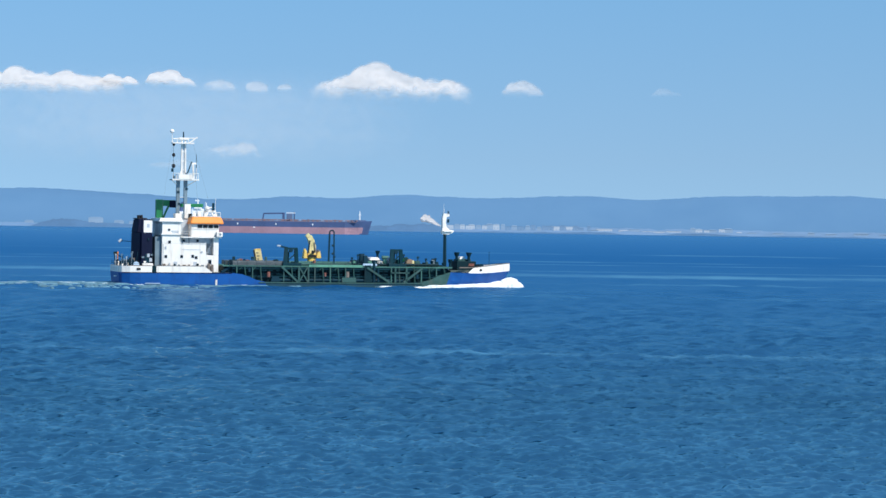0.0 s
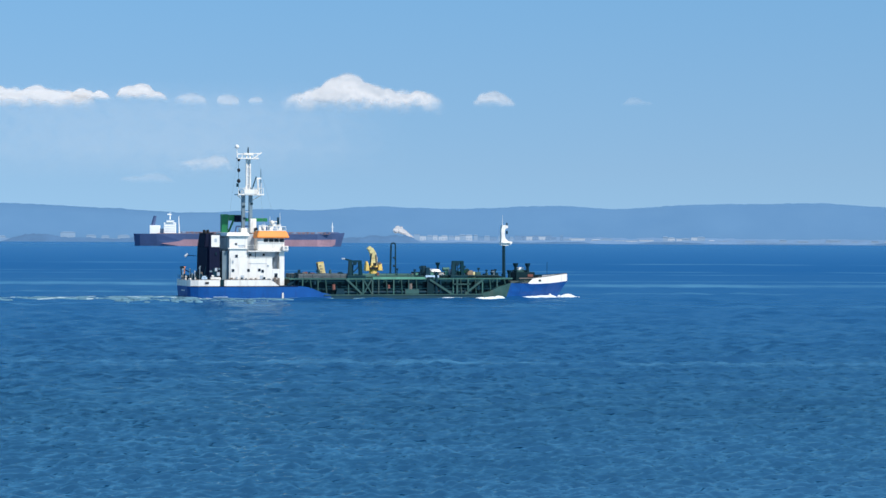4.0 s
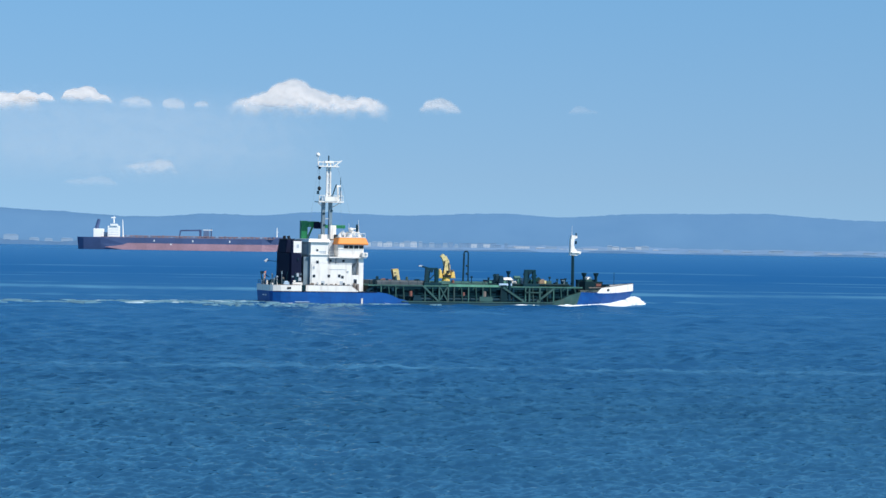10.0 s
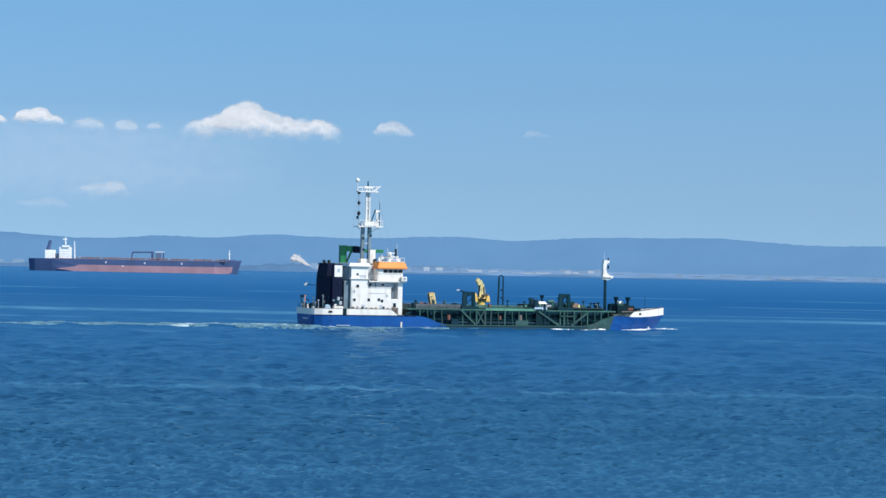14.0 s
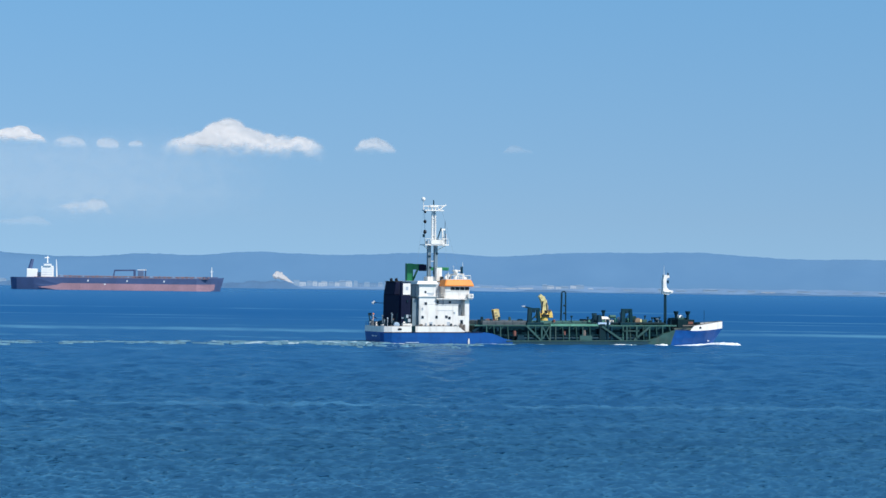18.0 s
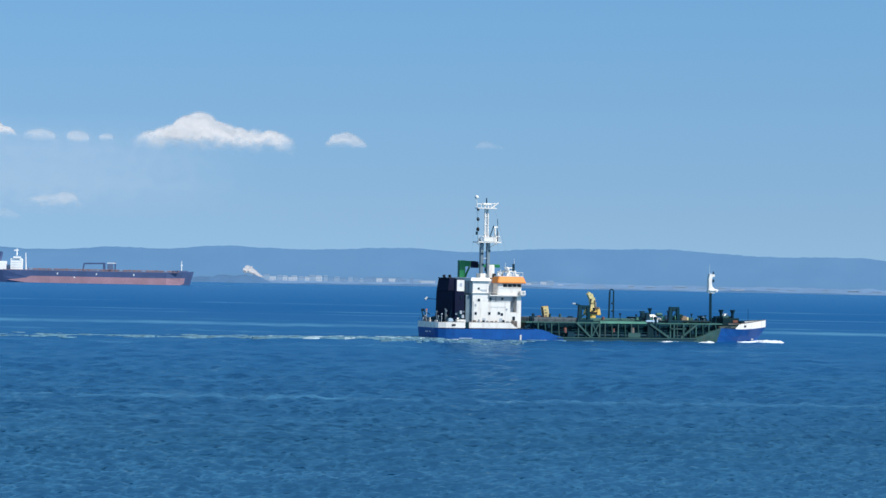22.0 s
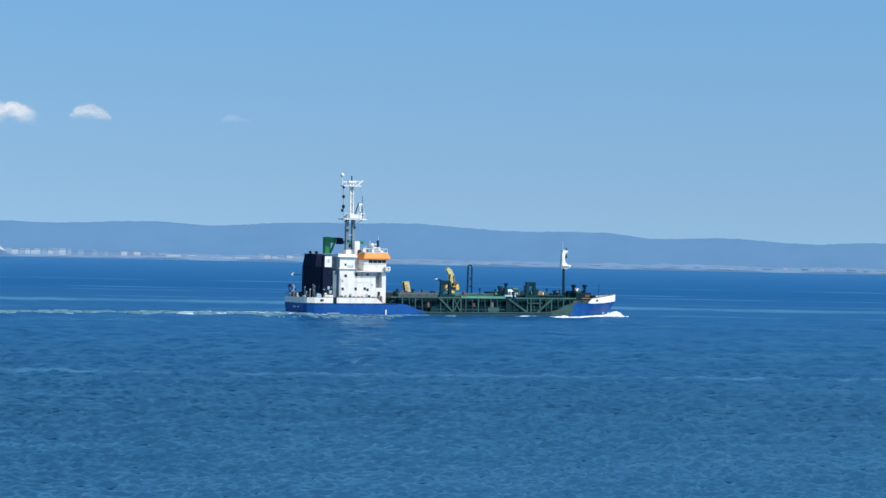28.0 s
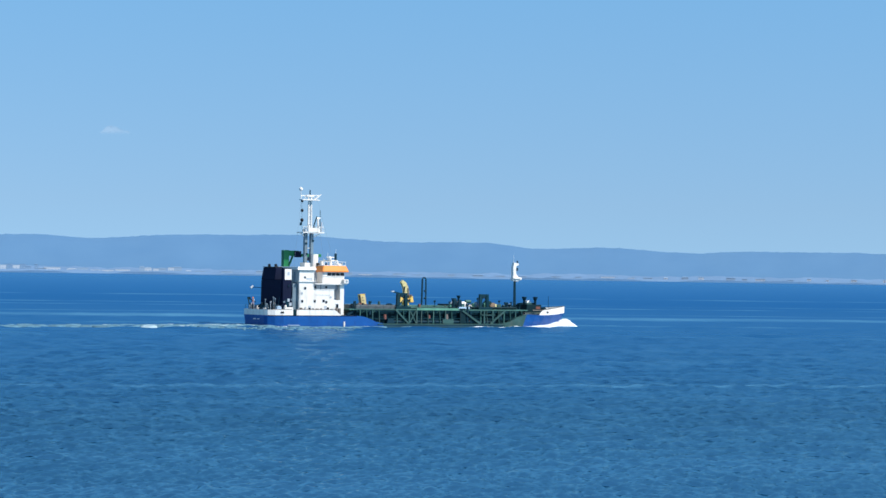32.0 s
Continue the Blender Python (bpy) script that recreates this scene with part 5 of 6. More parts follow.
    # brown bar paints the shade along the jib's right edge
    part("jib_shade", beam(B(), (28.95, 4.1, 7.0), (28.75, 4.1, 8.9), 0.22, 0.2), RAILCAP, crane)
    part("jib_ram", rod(B(), (27.4, 4.0, 6.6), (27.75, 4.0, 9.2), 0.16), STEEL, crane)
    part("crane_seat", box(B(), 28.0, 28.6, 3.3, 3.7, 6.5, 7.2, bevel=0.05), BLACK, crane)
    for k, (x, z) in enumerate(((26.7, 7.3), (29.6, 7.1), (27.6, 6.9), (29.0, 7.2))):
        part("crane_fitting", box(B(), x - 0.2, x + 0.2, 3.9, 4.4, z - 0.2, z + 0.25, bevel=0.04), RAILCAP if k % 2 else YELLOW, crane)
    # tall pipe hoop
    part("pipe_hoop", beam(B(), (31.35, 2.2, 4.9), (31.5, 2.2, 10.9), 0.3, 0.3), STEEL, th, "tall dark pipe hoop")
    part("pipe_hoop", beam(B(), (32.5, 2.2, 4.9), (32.45, 2.2, 10.9), 0.24, 0.24), STEEL, th)
    bow_top = [(31.975 - 0.5 * math.cos(math.pi * i / 8), 2.2, 10.9 + 0.52 * math.sin(math.pi * i / 8)) for i in range(9)]
    arc = B()
    for a, b in zip(bow_top, bow_top[1:]):
        rod(arc, a, b, 0.15, seg=8)
    part("hoop_top", arc, STEEL, th, "rounded top of the pipe hoop")
    for z in (6.6, 8.3):
        part("hoop_clamp", rod(B(), (32.0, 2.2, z), (32.55, 2.2, z), 0.2, seg=8), STEEL, th)
    # pump gear between the gantries and the bow
    for xx, y, z, r in ((37.0, -3.0, 6.7, 0.5), (42.2, 3.2, 7.3, 0.42), (38.6, -1.5, 5.8, 0.3), (46.8, -2.0, 5.6, 0.4), (49.4, -2.0, 5.3, 0.35), (51.8, -4.2, 5.4, 0.32), (53.6, 0.0, 5.8, 0.45), (55.0, -2.0, 5.0, 0.3)):
        cowl_vent(th, xx, y, 4.2, z, r, STEEL)
    part("pump_house", box(B(), 36.2, 42.6, -3.8, 3.0, 4.56, 5.35, bevel=0.06), GREEN, th)
    part("white_cover", box(B(), 38.9, 41.4, -2.0, 2.0, 5.36, 5.95, (0.5, 0.3), 0.1), WHITE, th, "white rounded equipment cover")
    part("white_cover", rod(B(), (42.4, 0.5, 5.9), (43.8, 0.5, 5.9), 0.42, seg=12), LIGHTGREEN, th)
    part("pale_awning", box(B(), 36.4, 39.3, -6.35, -5.7, 4.3, 4.75), PALEBLUE, th, "pale blue side locker")
    part("cable_drum", rod(B(), (46.9, -4.8, 5.0), (46.9, -3.6, 5.0), 0.75, seg=12), mat("faded brown drum", (0.25, 0.17, 0.11), 0.8), th, "faded brown cable drum")
    for x, y, w, h, m in ((37.9, -4.4, 0.9, 0.5, PALEGREEN), (39.0, -4.5, 0.6, 0.8, WHITE), (40.0, -4.5, 1.1, 0.45, WHITE), (41.3, -4.6, 0.7, 0.9, PALEGREEN), (42.2, -4.3, 0.5, 1.2, GREY), (43.2, -4.6, 0.8, 0.6, DECK), (44.3, -4.4, 0.6, 0.9, PALEGREEN), (46.0, -4.7, 0.6, 0.5, RAILCAP), (47.3, -4.9, 0.5, 0.7, CREAM), (10.4, -4.6, 0.7, 0.6, RAILCAP), (12.2, -4.5, 0.9, 0.5, REDPAINT), (14.4, -4.6, 0.8, 0.4, RAILCAP), (18.2, -4.8, 0.6, 0.6, STEEL), (26.2, -5.2, 0.5, 0.6, REDPAINT), (34.6, -5.0, 0.8, 0.5, PALEGREEN)):
        part("deck_box", box(B(), x, x + w, y, y + 0.7, 4.19, 4.75 + h, (0.05, 0.05), 0.05), m, th)
    part("tool_box", box(B(), 47.9, 49.0, -4.9, -3.9, 4.56, 5.4, bevel=0.05), OLIVE, th)
    part("red_box", box(B(), 11.0, 11.7, -4.0, -3.4, 4.86, 5.45, bevel=0.04), REDPAINT, th)
    part("deck_locker", box(B(), 9.0, 10.3, -5.0, -3.6, 4.2, 5.3, bevel=0.05), STEEL, th)
    for xx in (7.6, 8.4, 9.2):
        part("deck_post", rod(B(), (xx, -5.8, 2.7), (xx, -5.8, 5.0), 0.09), STEEL, th)
    part("deck_stair", beam(B(), (7.0, -5.6, 2.7), (9.2, -5.6, 4.2), 0.5, 0.8), STEEL, th)
    rail(th, [(8.2, -6.25, 4.18), (20.0, -6.25, 4.18)], 0.95, 2.0, STEEL)
    rail(th, [(25.5, -6.25, 4.18), (42.0, -6.25, 4.18)], 0.95, 2.4, STEEL)
    # small gear crowding the deck
    gear = random.Random(31)
    kinds = (("deck_bin", STEEL), ("deck_bin", OLIVE), ("deck_bin", DIM), ("deck_bin", RAILCAP))
    for xx, z0 in [(9.6 + 2.3 * k, 5.05) for k in range(4)] + [(33.0 + 1.05 * k, 4.6) for k in range(20)]:
        name, m = kinds[gear.randrange(4)]
        w, h, y = gear.uniform(0.3, 0.8), gear.uniform(0.3, 1.0), gear.uniform(-4.6, -2.5)
        part(name, box(B(), xx, xx + w, y, y + 0.6, z0, z0 + h, (0.04, 0.04), 0.04), m, th)
    for xx, y, z in ((34.2, -5.6, 5.7), (35.5, -5.4, 6.3), (43.0, -3.9, 6.6), (44.6, -2.8, 6.9), (46.0, -3.0, 6.4), (48.6, -4.6, 6.0), (50.3, -4.8, 5.6), (30.6, -4.9, 5.9), (52.8, -3.4, 5.7), (13.4, -5.0, 5.6)):
        post = part("deck_stand", rod(B(), (xx, y, 4.2), (xx, y, z), 0.1), STEEL, th)
        part("stand_head", box(B(), xx - 0.2, xx + 0.25, y - 0.15, y + 0.15, z - 0.1, z + 0.3, bevel=0.03), STEEL, post)
    for k, xx in enumerate((43.9, 45.2, 46.2)):
        part("hose_coil", rod(B(), (xx, -4.2, 5.2 + 0.2 * k), (xx + 0.1, -3.9, 5.3 + 0.2 * k), 0.55, 0.5, 12), BRIGHT if k == 1 else OLIVE, th, "coiled green hose" if k == 1 else "")
    part("big_ventilator", box(B(), 36.0, 37.5, -4.4, -3.2, 4.3, 6.6, (0.35, 0.2), 0.2), STEEL, th, "dark box ventilator")
    # clutter round the stern winches
    for k in range(36):
        xx, y = gear.uniform(-13.3, -9.8), gear.uniform(-5.0, 4.5)
        w, h = gear.uniform(0.2, 0.55), gear.uniform(0.3, 1.0)
        z0 = gear.uniform(3.2, 4.6)
        m = (STEEL, DIM, GREY, RAILCAP, DIM, WHITE, STEEL)[k % 7]
        part("stern_fitting", box(B(), xx, xx + w, y, y + 0.5, 2.68, z0 + h, (0.05, 0.05), 0.05), m, th)
    for xx, y, z, m in ((-12.9, -4.0, 5.9, DIM), (-12.1, -5.0, 5.4, GREY), (-11.2, -5.4, 6.1, DIM), (-10.7, -3.6, 6.4, DIM), (-13.2, 1.0, 5.8, GREY), (-12.5, 2.8, 6.2, ORANGE)):
        pole = part("stern_pole", rod(B(), (xx, y, 2.7), (xx, y, z), 0.07, seg=6), m, th)
        part("pole_head", box(B(), xx - 0.14, xx + 0.16, y - 0.12, y + 0.12, z, z + 0.28, bevel=0.03), m, pole)
    # gear stowed along the foot of the deckhouse
    for k in range(11):
        xx, h = -4.8 + 0.98 * k + gear.uniform(-0.2, 0.2), gear.uniform(3.95, 4.5)
        part("side_locker", box(B(), xx, xx + gear.uniform(0.3, 0.7), -5.6, -5.2, 2.7, h, (0.03, 0.03), 0.03), (RAILCAP, GREY, STEEL, DIM, RAILCAP)[k % 5], th)
    for xx, y, a, b in ((-13.0, -3.0, 3.0, 6.0), (-12.2, -4.4, 3.0, 5.8), (-10.4, -4.8, 3.0, 6.6)):
        part("stern_stay", rod(B(), (xx, y, a), (xx + 0.6, y, b), 0.06, seg=5), STEEL, th)
    # fittings on the funnel casing and the deckhouse
    for xx, z, w, h, m in ((-7.6, 4.7, 0.6, 0.7, GREY), (-9.1, 5.4, 0.5, 0.35, DIM), (-7.3, 5.9, 0.4, 0.3, DIM), (-8.7, 4.5, 0.5, 0.3, WHITE), (-7.9, 8.9, 0.25, 0.5, STEEL)):
        part("casing_box", box(B(), xx, xx + w, -5.34, -5.16, z, z + h, bevel=0.03), m, th)
    for xx, z, w, h in ((2.9, 6.6, 0.35, 0.3), (-4.4, 7.3, 0.3, 0.5)):
        part("wall_box", box(B(), xx, xx + w, -5.16, -4.98, z, z + h, bevel=0.03), GREY, house)
    part("wall_pipe", rod(B(), (-4.75, -5.06, 2.9), (-4.75, -5.06, 8.3), 0.04, seg=6), GREY, house)
    part("door", box(B(), 1.4, 2.1, -5.05, -4.96, 2.75, 4.75), GREY, house, "grey steel door")
    for k in range(8):
        part("stair_tread", box(B(), 4.0 + 0.16 * k, 4.3 + 0.16 * k, -4.9, -3.5, 6.2 + 0.4 * k, 6.27 + 0.4 * k), GREY, th)
    # forecastle
    wh = part("windlass_house", box(B(), 57.8, 62.0, -2.6, 2.6, 3.5, 5.35, bevel=0.06), DEEP, th, "dark green windlass house")
    part("house_top", box(B(), 58.4, 61.2, -1.6, 1.6, 5.36, 5.75, bevel=0.05), OLIVE, wh)
    part("white_fitting", box(B(), 58.9, 60.3, -1.0, 1.0, 5.76, 6.3, (0.3, 0.2), 0.08), WHITE, wh, "white fitting on the windlass house")
    part("red_mark", box(B(), 60.4, 61.6, -2.68, -2.58, 4.35, 4.9), REDPAINT, wh, "red mark")
    cowl_vent(th, 58.4, -0.6, 5.3, 7.2, 0.5, STEEL)
    cowl_vent(th, 60.6, -2.0, 5.3, 7.2, 0.5, STEEL)
    cowl_vent(th, 57.0, -0.5, 3.6, 5.7, 0.45, STEEL)
    part("windlass", rod(B(), (63.6, -1.6, 4.2), (63.6, 1.6, 4.2), 0.55, seg=12), STEEL, th)
    part("fore_rail", rod(B(), (62.0, -3.2, 4.75), (69.4, -0.4, 4.95), 0.06, seg=6), STEEL, th)
    part("bollard", rod(B(), (64.8, -2.2, 3.6), (64.8, -2.2, 4.5), 0.22), STEEL, th)
    part("jackstaff", rod(B(), (65.8, 0, 3.6), (65.8, 0, 7.4), 0.05, seg=5), STEEL, th)
    # foremast
    part("foremast", rod(B(), (56.0, 0, 3.6), (55.95, 0, 11.2), 0.34, 0.28, 10), STEEL, th, "dark foremast")
    screen, ring = B(), []
    outer = [(55.1, 11.0), (55.25, 12.6), (55.2, 14.2), (55.45, 15.35)]
    inner = [(56.7, 15.2), (56.75, 14.75), (56.1, 14.5), (55.95, 13.4), (56.15, 12.5), (56.8, 11.9), (57.75, 11.75), (57.6, 11.35), (56.6, 10.9)]
    for y in (-0.45, 0.45):
        ring.append([screen.verts.new((x, y, z)) for x, z in outer + inner])
    screen.faces.new(ring[0])
    screen.faces.new(ring[1][::-1])
    for i in range(len(ring[0])):
        j = (i + 1) % len(ring[0])
        screen.faces.new((ring[0][i], ring[1][i], ring[1][j], ring[0][j]))
    fm = part("foremast_head", screen, WHITE, th, "white crescent-shaped lamp screen on the foremast")
    part("lamp_shelf", box(B(), 55.3, 57.3, -0.8, 0.8, 11.45, 11.7, bevel=0.05), WHITE, fm)
    part("whip_aerial", rod(B(), (55.6, 0, 15.3), (55.6, 0, 17.4), 0.04, 0.02, 5), WHITE, fm)
    part("lamp", rod(B(), (56.6, 0, 15.2), (56.6, 0, 15.8), 0.16), STEEL, fm)
    part("lamp", rod(B(), (56.6, 0, 13.4), (56.6, 0, 14.1), 0.22), STEEL, fm)
    part("mast_ladder", box(B(), 55.45, 55.6, -0.5, -0.3, 3.6, 11.0), STEEL, fm)
    return th


dredger = build_dredger()


# ---- foam that the ship throws up ----
def foam(name, parent, lumps, material=None, ride=0.0):
    """Low rounded foam lumps joined into one piece; each lump: place, length, width, height. ride: how high they ride on the waves."""
    verts, faces = [], []
    seg = 9
    for x, y, z, a, b, h in lumps:
        o = len(verts)
        for k, (s, f) in enumerate(((1.0, -0.25), (0.86, 0.45), (0.5, 0.88))):
            for i in range(seg):
                w = 2 * math.pi * i / seg
                j = 1 + 0.28 * noise.noise((x * 1.7 + math.cos(w) * 1.3, y * 1.7 + math.sin(w) * 1.3, k))
                verts.append((x + a * s * j * math.cos(w), y + b * s * j * math.sin(w), z + (ride + h * f * (1 + 0.3 * noise.noise((x + i, y, k * 2.0))) if k else -0.4)))
        verts.append((x, y, z + ride + h))
        for k in range(2):
            for i in range(seg):
                j = (i + 1) % seg
                faces.append((o + k * seg + i, o + k * seg + j, o + (k + 1) * seg + j, o + (k + 1) * seg + i))
        for i in range(seg):
            faces.append((o + 2 * seg + i, o + 2 * seg + (i + 1) % seg, o + 3 * seg))
    ob = raw(name, verts, faces, material or FOAM, parent, smooth=True)
    ob["kind"] = "stuff"
    return ob


def build_wake():
    rng = random.Random(8)
    th = thing("wake", "white foam trail streaming behind the dredger", "wake")
    lumps = []
    for _ in range(1300):                      # churned water behind the stern, thinning out
        d = rng.random() ** 1.9 * 240
        x = -13.5 - d
        y = rng.gauss(0, 2.6 + min(4.0, d * 0.05))
        keep = 0.85 * math.exp(-d / 38) + 0.10
        if rng.random() > keep * (0.75 + 0.7 * noise.noise((x * 0.05, y * 0.3, 1))):
            continue
        s = rng.uniform(0.5, 1.2)
        lumps.append((x, y, 0.0, s * rng.uniform(0.9, 2.6), s * 0.4, 0.03 + rng.uniform(0.05, 0.3) * math.exp(-d / 32)))
    foam("churned_trail", th, [q for k, q in enumerate(lumps) if k % 8], SPENT, 0.2)
    foam("foam_trail", th, [q for k, q in enumerate(lumps) if k % 8 == 0 and q[0] > -48], FROTH, 0.2)
    lumps = []
    for side, reach in ((-2.6, 235.0), (2.4, 150.0)):      # the two edges of the wake, drawn out thin
        d = 2.0
        while d < reach:
            d += rng.uniform(0.9, 1.9)
            size = 0.75 + 0.5 * noise.noise((d * 0.045, side, 2))
            lumps.append((-13.5 - d, side * (1 + d * 0.008) + rng.gauss(0, 0.3), 0.0, size * rng.uniform(0.8, 1.8), size * rng.uniform(0.16, 0.36), size * (0.07 + 0.16 * math.exp(-d / 40))))
    foam("wake_edge", th, lumps, SPENT, 0.16)
    lumps = []
    for _ in range(260):                       # pale churned water along the quarter
        x = rng.uniform(-18, 6)
        lumps.append((x, -7.0 - abs(rng.gauss(0, 3.0)), 0.0, rng.uniform(0.5, 1.8), rng.uniform(0.15, 0.35), rng.uniform(0.02, 0.1)))
    for _ in range(200):                       # the stern wave spreading out, pale lumps standing in for the deckhouse's reflection
        x = rng.uniform(-30, -2)
        lumps.append((x, -7.5 - abs(rng.gauss(0, 9.0)), 0.0, rng.uniform(0.25, 0.9), rng.uniform(0.2, 0.5), rng.uniform(0.05, 0.25)))
    foam("quarter_foam_gleam", th, lumps, SPENT, 0.06)
    lumps = []
    for _ in range(120):                       # foam at the stern itself
        x = -13.4 - rng.random() ** 1.4 * 9
        lumps.append((x, rng.uniform(-4.5, 4.5), 0.05, rng.uniform(0.4, 1.1), rng.uniform(0.3, 0.6), rng.uniform(0.08, 0.3)))
    foam("stern_churn", th, [q for k, q in enumerate(lumps) if k % 3], SPENT, 0.12)
    foam("stern_foam", th, [q for k, q in enumerate(lumps) if k % 3 == 0], FROTH, 0.12)
    lumps = []
    for _ in range(150):                       # broken line along the side
        x = rng.uniform(-13, 50)
        if noise.noise((x * 0.13, 3, 3)) < 0.05:
            continue
        lumps.append((x, -6.8 - abs(rng.gauss(0, 0.5)), 0.03, rng.uniform(0.5, 1.6), rng.uniform(0.15, 0.35), rng.uniform(0.04, 0.12)))
    foam("side_churn", th, [q for k, q in enumerate(lumps) if k % 10], SPENT, 0.08)
    foam("side_foam", th, [q for k, q in enumerate(lumps) if k % 10 == 0], FOAM, 0.1)
    lumps = []
    for _ in range(110):                       # thin white line where the plating meets the water aft
        x = rng.uniform(-13, 11)
        lumps.append((x, -6.72 - rng.random() * 0.25, 0.02, rng.uniform(0.3, 0.9), rng.uniform(0.1, 0.22), rng.uniform(0.05, 0.2) * (0.6 + 0.4 * math.sin(x * 0.9))))
    foam("waterline_foam", th, lumps, SPENT, 0.08)
    return th


def build_bow_wave():
    rng = random.Random(21)
    th = thing("bow_wave", "white bow wave breaking against the stem", "wave")

    def beside(x):
        return max(0.1, min(6.5, (68.4 - x) * 0.54))

    def swell(x):                              # height of the crest along the bow
        if x > 70.4:
            return 0.3 + 1.9 * max(0.0, 1 - ((x - 70.4) / 2.4) ** 2)
        return 0.2 + 2.0 * math.exp(-((70.4 - x) / 5.2) ** 1.4)

    crest, curl, tail, patch = [], [], [], []
    for _ in range(420):                       # water thrown up at the stem and rolling back along the bow
        x = 72.2 - 14.4 * rng.random() ** 1.4
        out = rng.random()
        h = swell(x) * (1 - 0.6 * out) * rng.uniform(0.84, 1.02)
        crest.append((x, -beside(x) - 0.1 - out * 1.9, 0.0, rng.uniform(0.6, 1.3), rng.uniform(0.5, 1.0), h))
    for _ in range(170):                       # flat roll ahead of the stem
        x = 67.2 + rng.random() ** 0.8 * 6.0
        curl.append((x, rng.uniform(-2.8, 0.8), 0.0, rng.uniform(0.4, 1.0), rng.uniform(0.3, 0.6), rng.uniform(0.2, 0.52)))
    for _ in range(170):                       # low roll along the bow, thinning out aft
        f = rng.random()
        x = 66.5 - 16 * f
        tail.append((x, -beside(x) - 0.2 - rng.random() * (0.7 + 1.2 * f), 0.0, rng.uniform(0.5, 1.4), rng.uniform(0.2, 0.45), rng.uniform(0.3, 0.7) * (1.1 - 0.75 * f)))
    for _ in range(110):                       # second crest off the shoulder, with a thin tail
        f = rng.random() ** 1.6
        x = 53.0 - 14 * f
        patch.append((x, -7.1 - rng.random() * 1.5, 0.0, rng.uniform(0.6, 1.5), rng.uniform(0.2, 0.4), rng.uniform(0.5, 1.0) * 0.75 * (1 - f) ** 1.3 + 0.1))
    return th, foam("thrown_crest", th, crest), foam("front_roll", th, curl), foam("bow_roll", th, tail), foam("shoulder_patch", th, patch)


wake = build_wake()
bow_wave, bow_crest, front_roll, bow_roll, side_patch = build_bow_wave()

# ---- what moves ----
COURSE, SPEED = 17.914, 4.7974           # degrees to the left of +x, metres a second
START = (-52.749, 462.618)
# seconds, bow up in degrees: the slow pitching in the swell
PITCH = [(0.0, -0.01), (0.5, -0.14), (1.0, -0.13), (1.5, -0.05), (2.0, 0.13), (2.5, 0.13), (4.5, 0.0), (5.0, 0.0),
         (5.5, -0.16), (6.0, -0.30), (6.5, -0.11), (7.0, 0.07), (7.5, 0.23), (8.0, 0.23), (8.5, 0.16), (9.0, 0.08),
         (9.5, -0.17), (10.0, -0.2), (10.5, -0.15), (11.0, -0.12), (11.5, 0.10), (12.0, 0.12), (12.5, 0.23), (13.0, 0.23),
         (13.5, 0.1), (15.5, -0.26), (16.0, -0.26), (16.5, -0.11), (17.0, 0.06), (17.5, 0.15), (18.0, 0.25), (18.5, 0.19),
         (19.0, 0.11), (19.5, -0.13), (20.0, -0.23), (20.5, -0.27), (21.0, -0.28), (21.5, -0.18), (22.0, 0.08), (22.5, 0.27),
         (23.0, 0.31), (23.5, 0.14), (24.0, 0.04), (24.5, -0.11), (26.5, -0.14), (27.0, 0.02), (27.5, 0.09), (28.0, 0.2),
         (28.5, 0.26), (29.0, 0.17), (29.5, -0.01), (30.0, -0.15), (30.5, -0.16), (31.0, -0.13), (31.5, -0.02), (32.0, -0.1)]


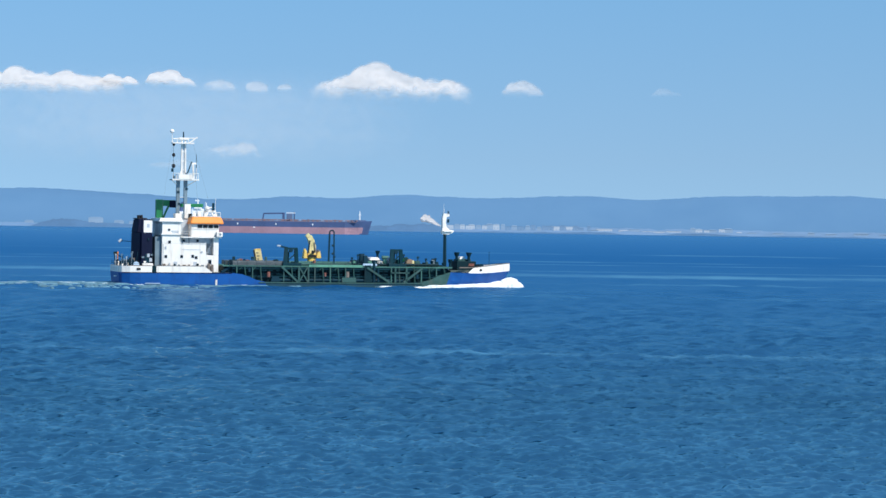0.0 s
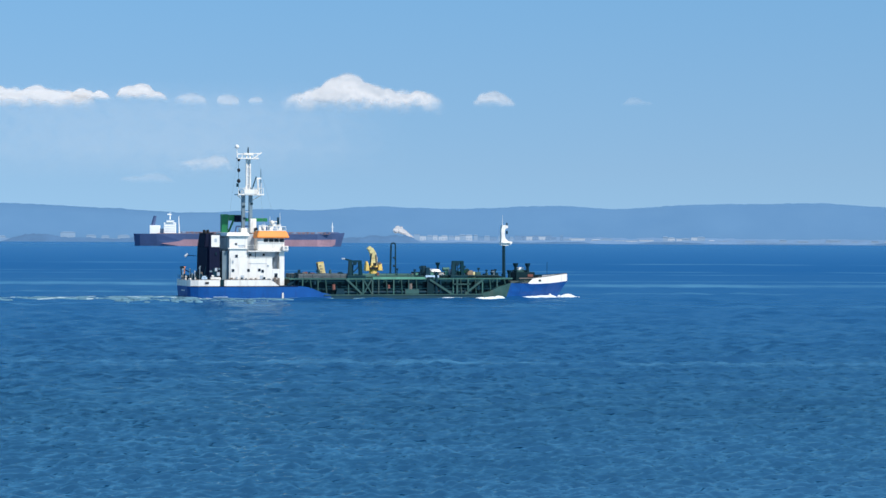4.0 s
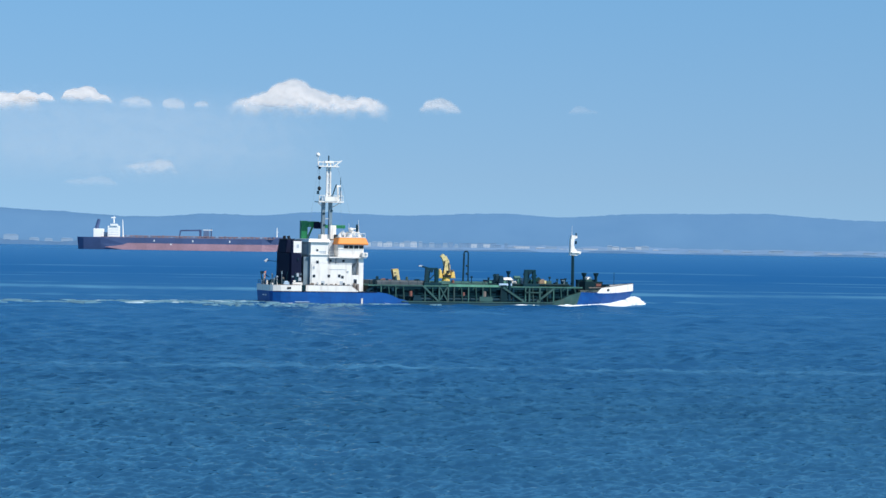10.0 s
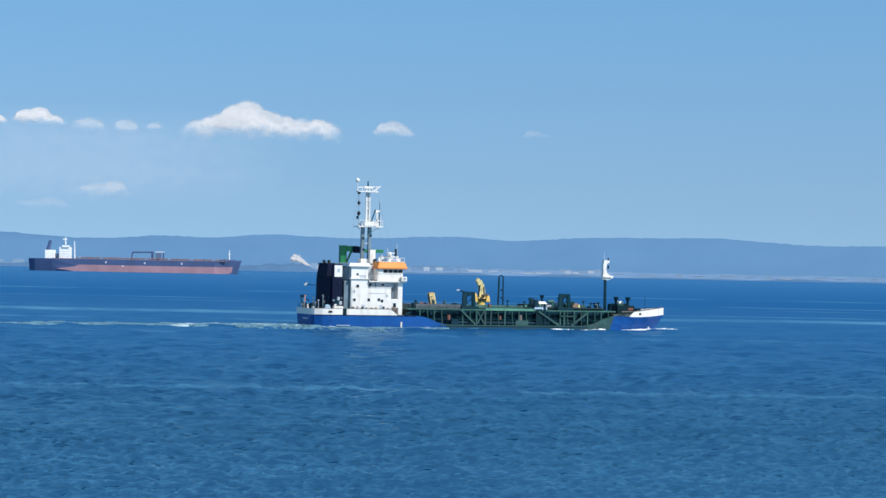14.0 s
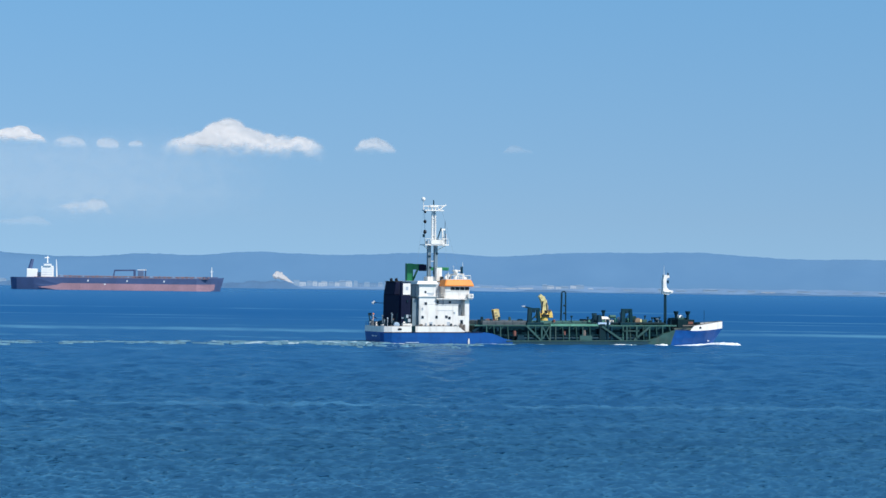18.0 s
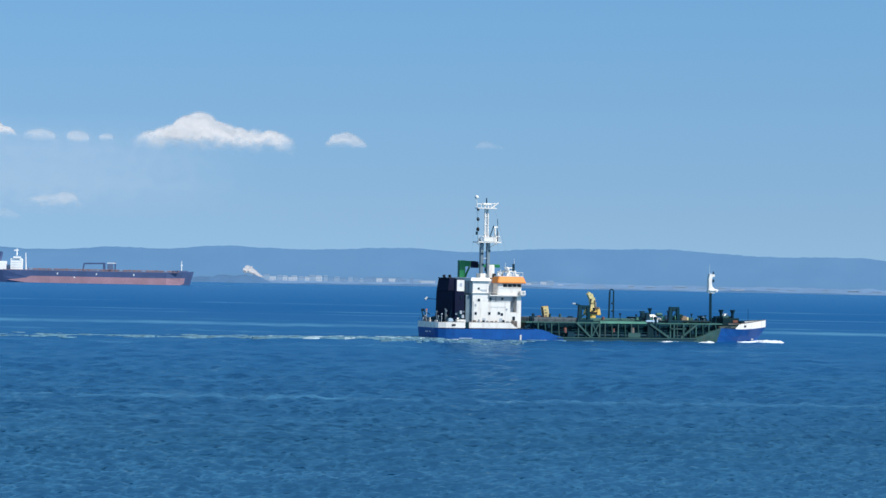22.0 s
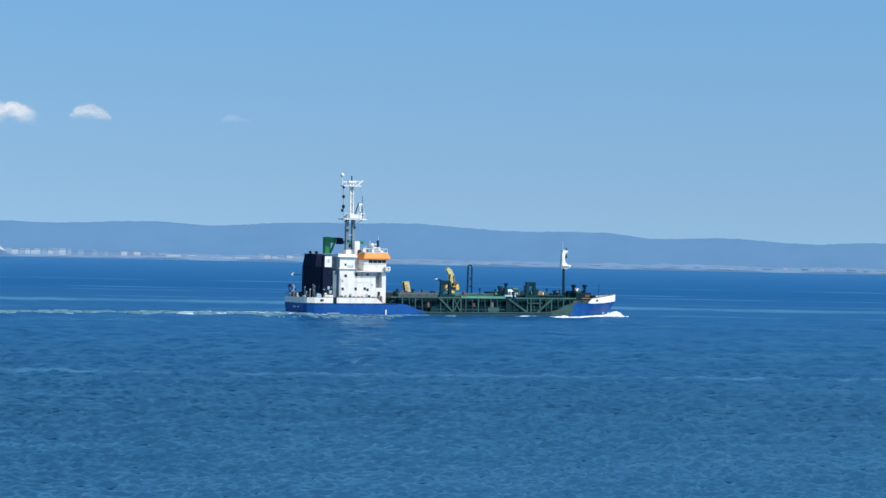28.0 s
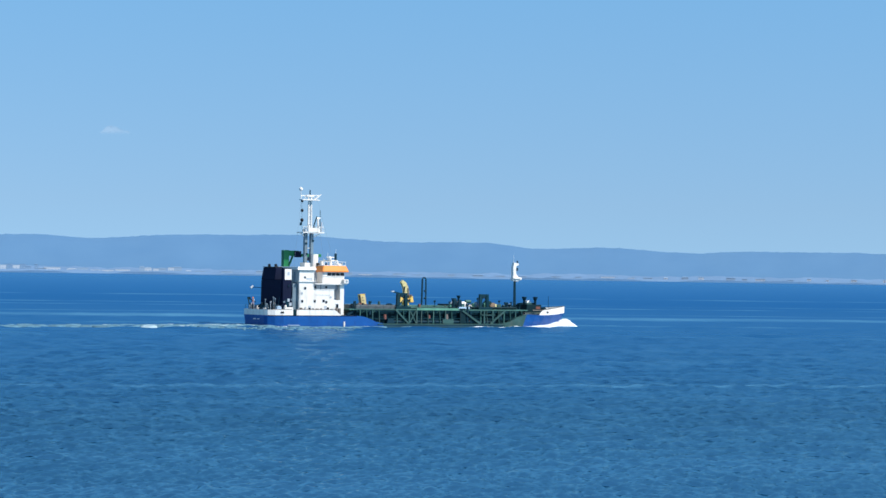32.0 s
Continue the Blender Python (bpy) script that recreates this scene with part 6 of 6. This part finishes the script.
def motions():
    c, s = math.cos(radians(COURSE)), math.sin(radians(COURSE))

    def at(t):
        bend = ((t - 16) / 16) ** 2
        return START[0] + SPEED * t * c - 0.1 * bend, START[1] + SPEED * t * s - 1.64 * bend

    walk(dredger, [(t, Matrix.Translation((*at(t), 0)) @ pose(0, 0, 0, 0, 0, COURSE) @ pose(0, 0, 0, 0, -p, 0)) for t, p in PITCH])
    for th in (wake, bow_wave):
        walk(th, [(float(t), Matrix.Translation((*at(t), 0)) @ pose(0, 0, 0, 0, 0, COURSE)) for t in range(33)])
    # the bow wave breaks high as the bow dips and lies flat ahead as it lifts; the second crest follows along the side
    # seconds, crest at the stem, roll ahead of it, crest off the shoulder
    surf = [(0, 1.0, 0.3, 0.5), (1, 0.85, 0.5, 0.6), (2, 0.4, 0.9, 0.5), (3, 0.3, 0.6, 0.4), (4, 0.4, 0.4, 0.6), (5, 0.65, 0.4, 0.9), (6, 0.42, 0.7, 0.7),
            (7, 0.34, 0.9, 0.3), (8, 0.2, 1.0, 0.2), (9, 0.35, 0.7, 0.35), (10, 0.95, 0.3, 0.4), (11, 0.6, 0.6, 0.4), (12, 0.2, 1.0, 0.3), (13, 0.2, 1.0, 0.4),
            (14, 0.3, 0.6, 0.4), (15, 0.4, 0.4, 0.4), (16, 0.4, 0.6, 0.4), (17, 0.6, 0.5, 0.3), (18, 0.35, 0.8, 0.4), (19, 0.3, 0.7, 0.4), (20, 0.45, 0.6, 0.4),
            (21, 0.6, 0.6, 0.4), (22, 0.35, 0.8, 0.4), (23, 0.2, 1.0, 0.3), (24, 0.3, 0.8, 0.3), (25, 0.45, 0.5, 0.4), (26, 0.5, 0.5, 0.4), (27, 0.45, 0.7, 0.3),
            (28, 0.6, 0.5, 0.4), (29, 0.55, 0.6, 0.6), (30, 0.4, 0.7, 0.6), (31, 0.6, 0.4, 0.5), (32, 0.9, 0.3, 0.4)]
    walk(bow_crest, [(float(t), pose(0, 0, -2.6 * (1 - c) ** 1.3)) for t, c, a, b in surf])
    walk(front_roll, [(float(t), pose(1.4 * a - 1.0, 0, 0.12 - 0.9 * (1 - a))) for t, c, a, b in surf])
    rolling = {0: 1.0, 1: 1.0, 2: 1.0, 3: 0.7, 4: 0.5, 5: 0.6, 9: 0.4, 10: 0.6, 11: 0.45, 28: 0.4, 31: 0.45, 32: 0.6}      # how far the roll along the bow stands out
    walk(bow_roll, [(float(t), pose(0, 0, 0.18 - 0.75 * (1 - rolling.get(t, 0.25)))) for t in range(33)])
    walk(side_patch, [(float(t), pose(-2.0 * (1 - b), 0, -0.85 * (1 - b))) for t, c, a, b in surf])
    # the water and its slicks drift slowly away from the shore
    walk(sea, [(float(t), Matrix.Translation((0.12 * t, 0.6 * t, 0.0))) for t in range(0, 33, 2)])


motions()
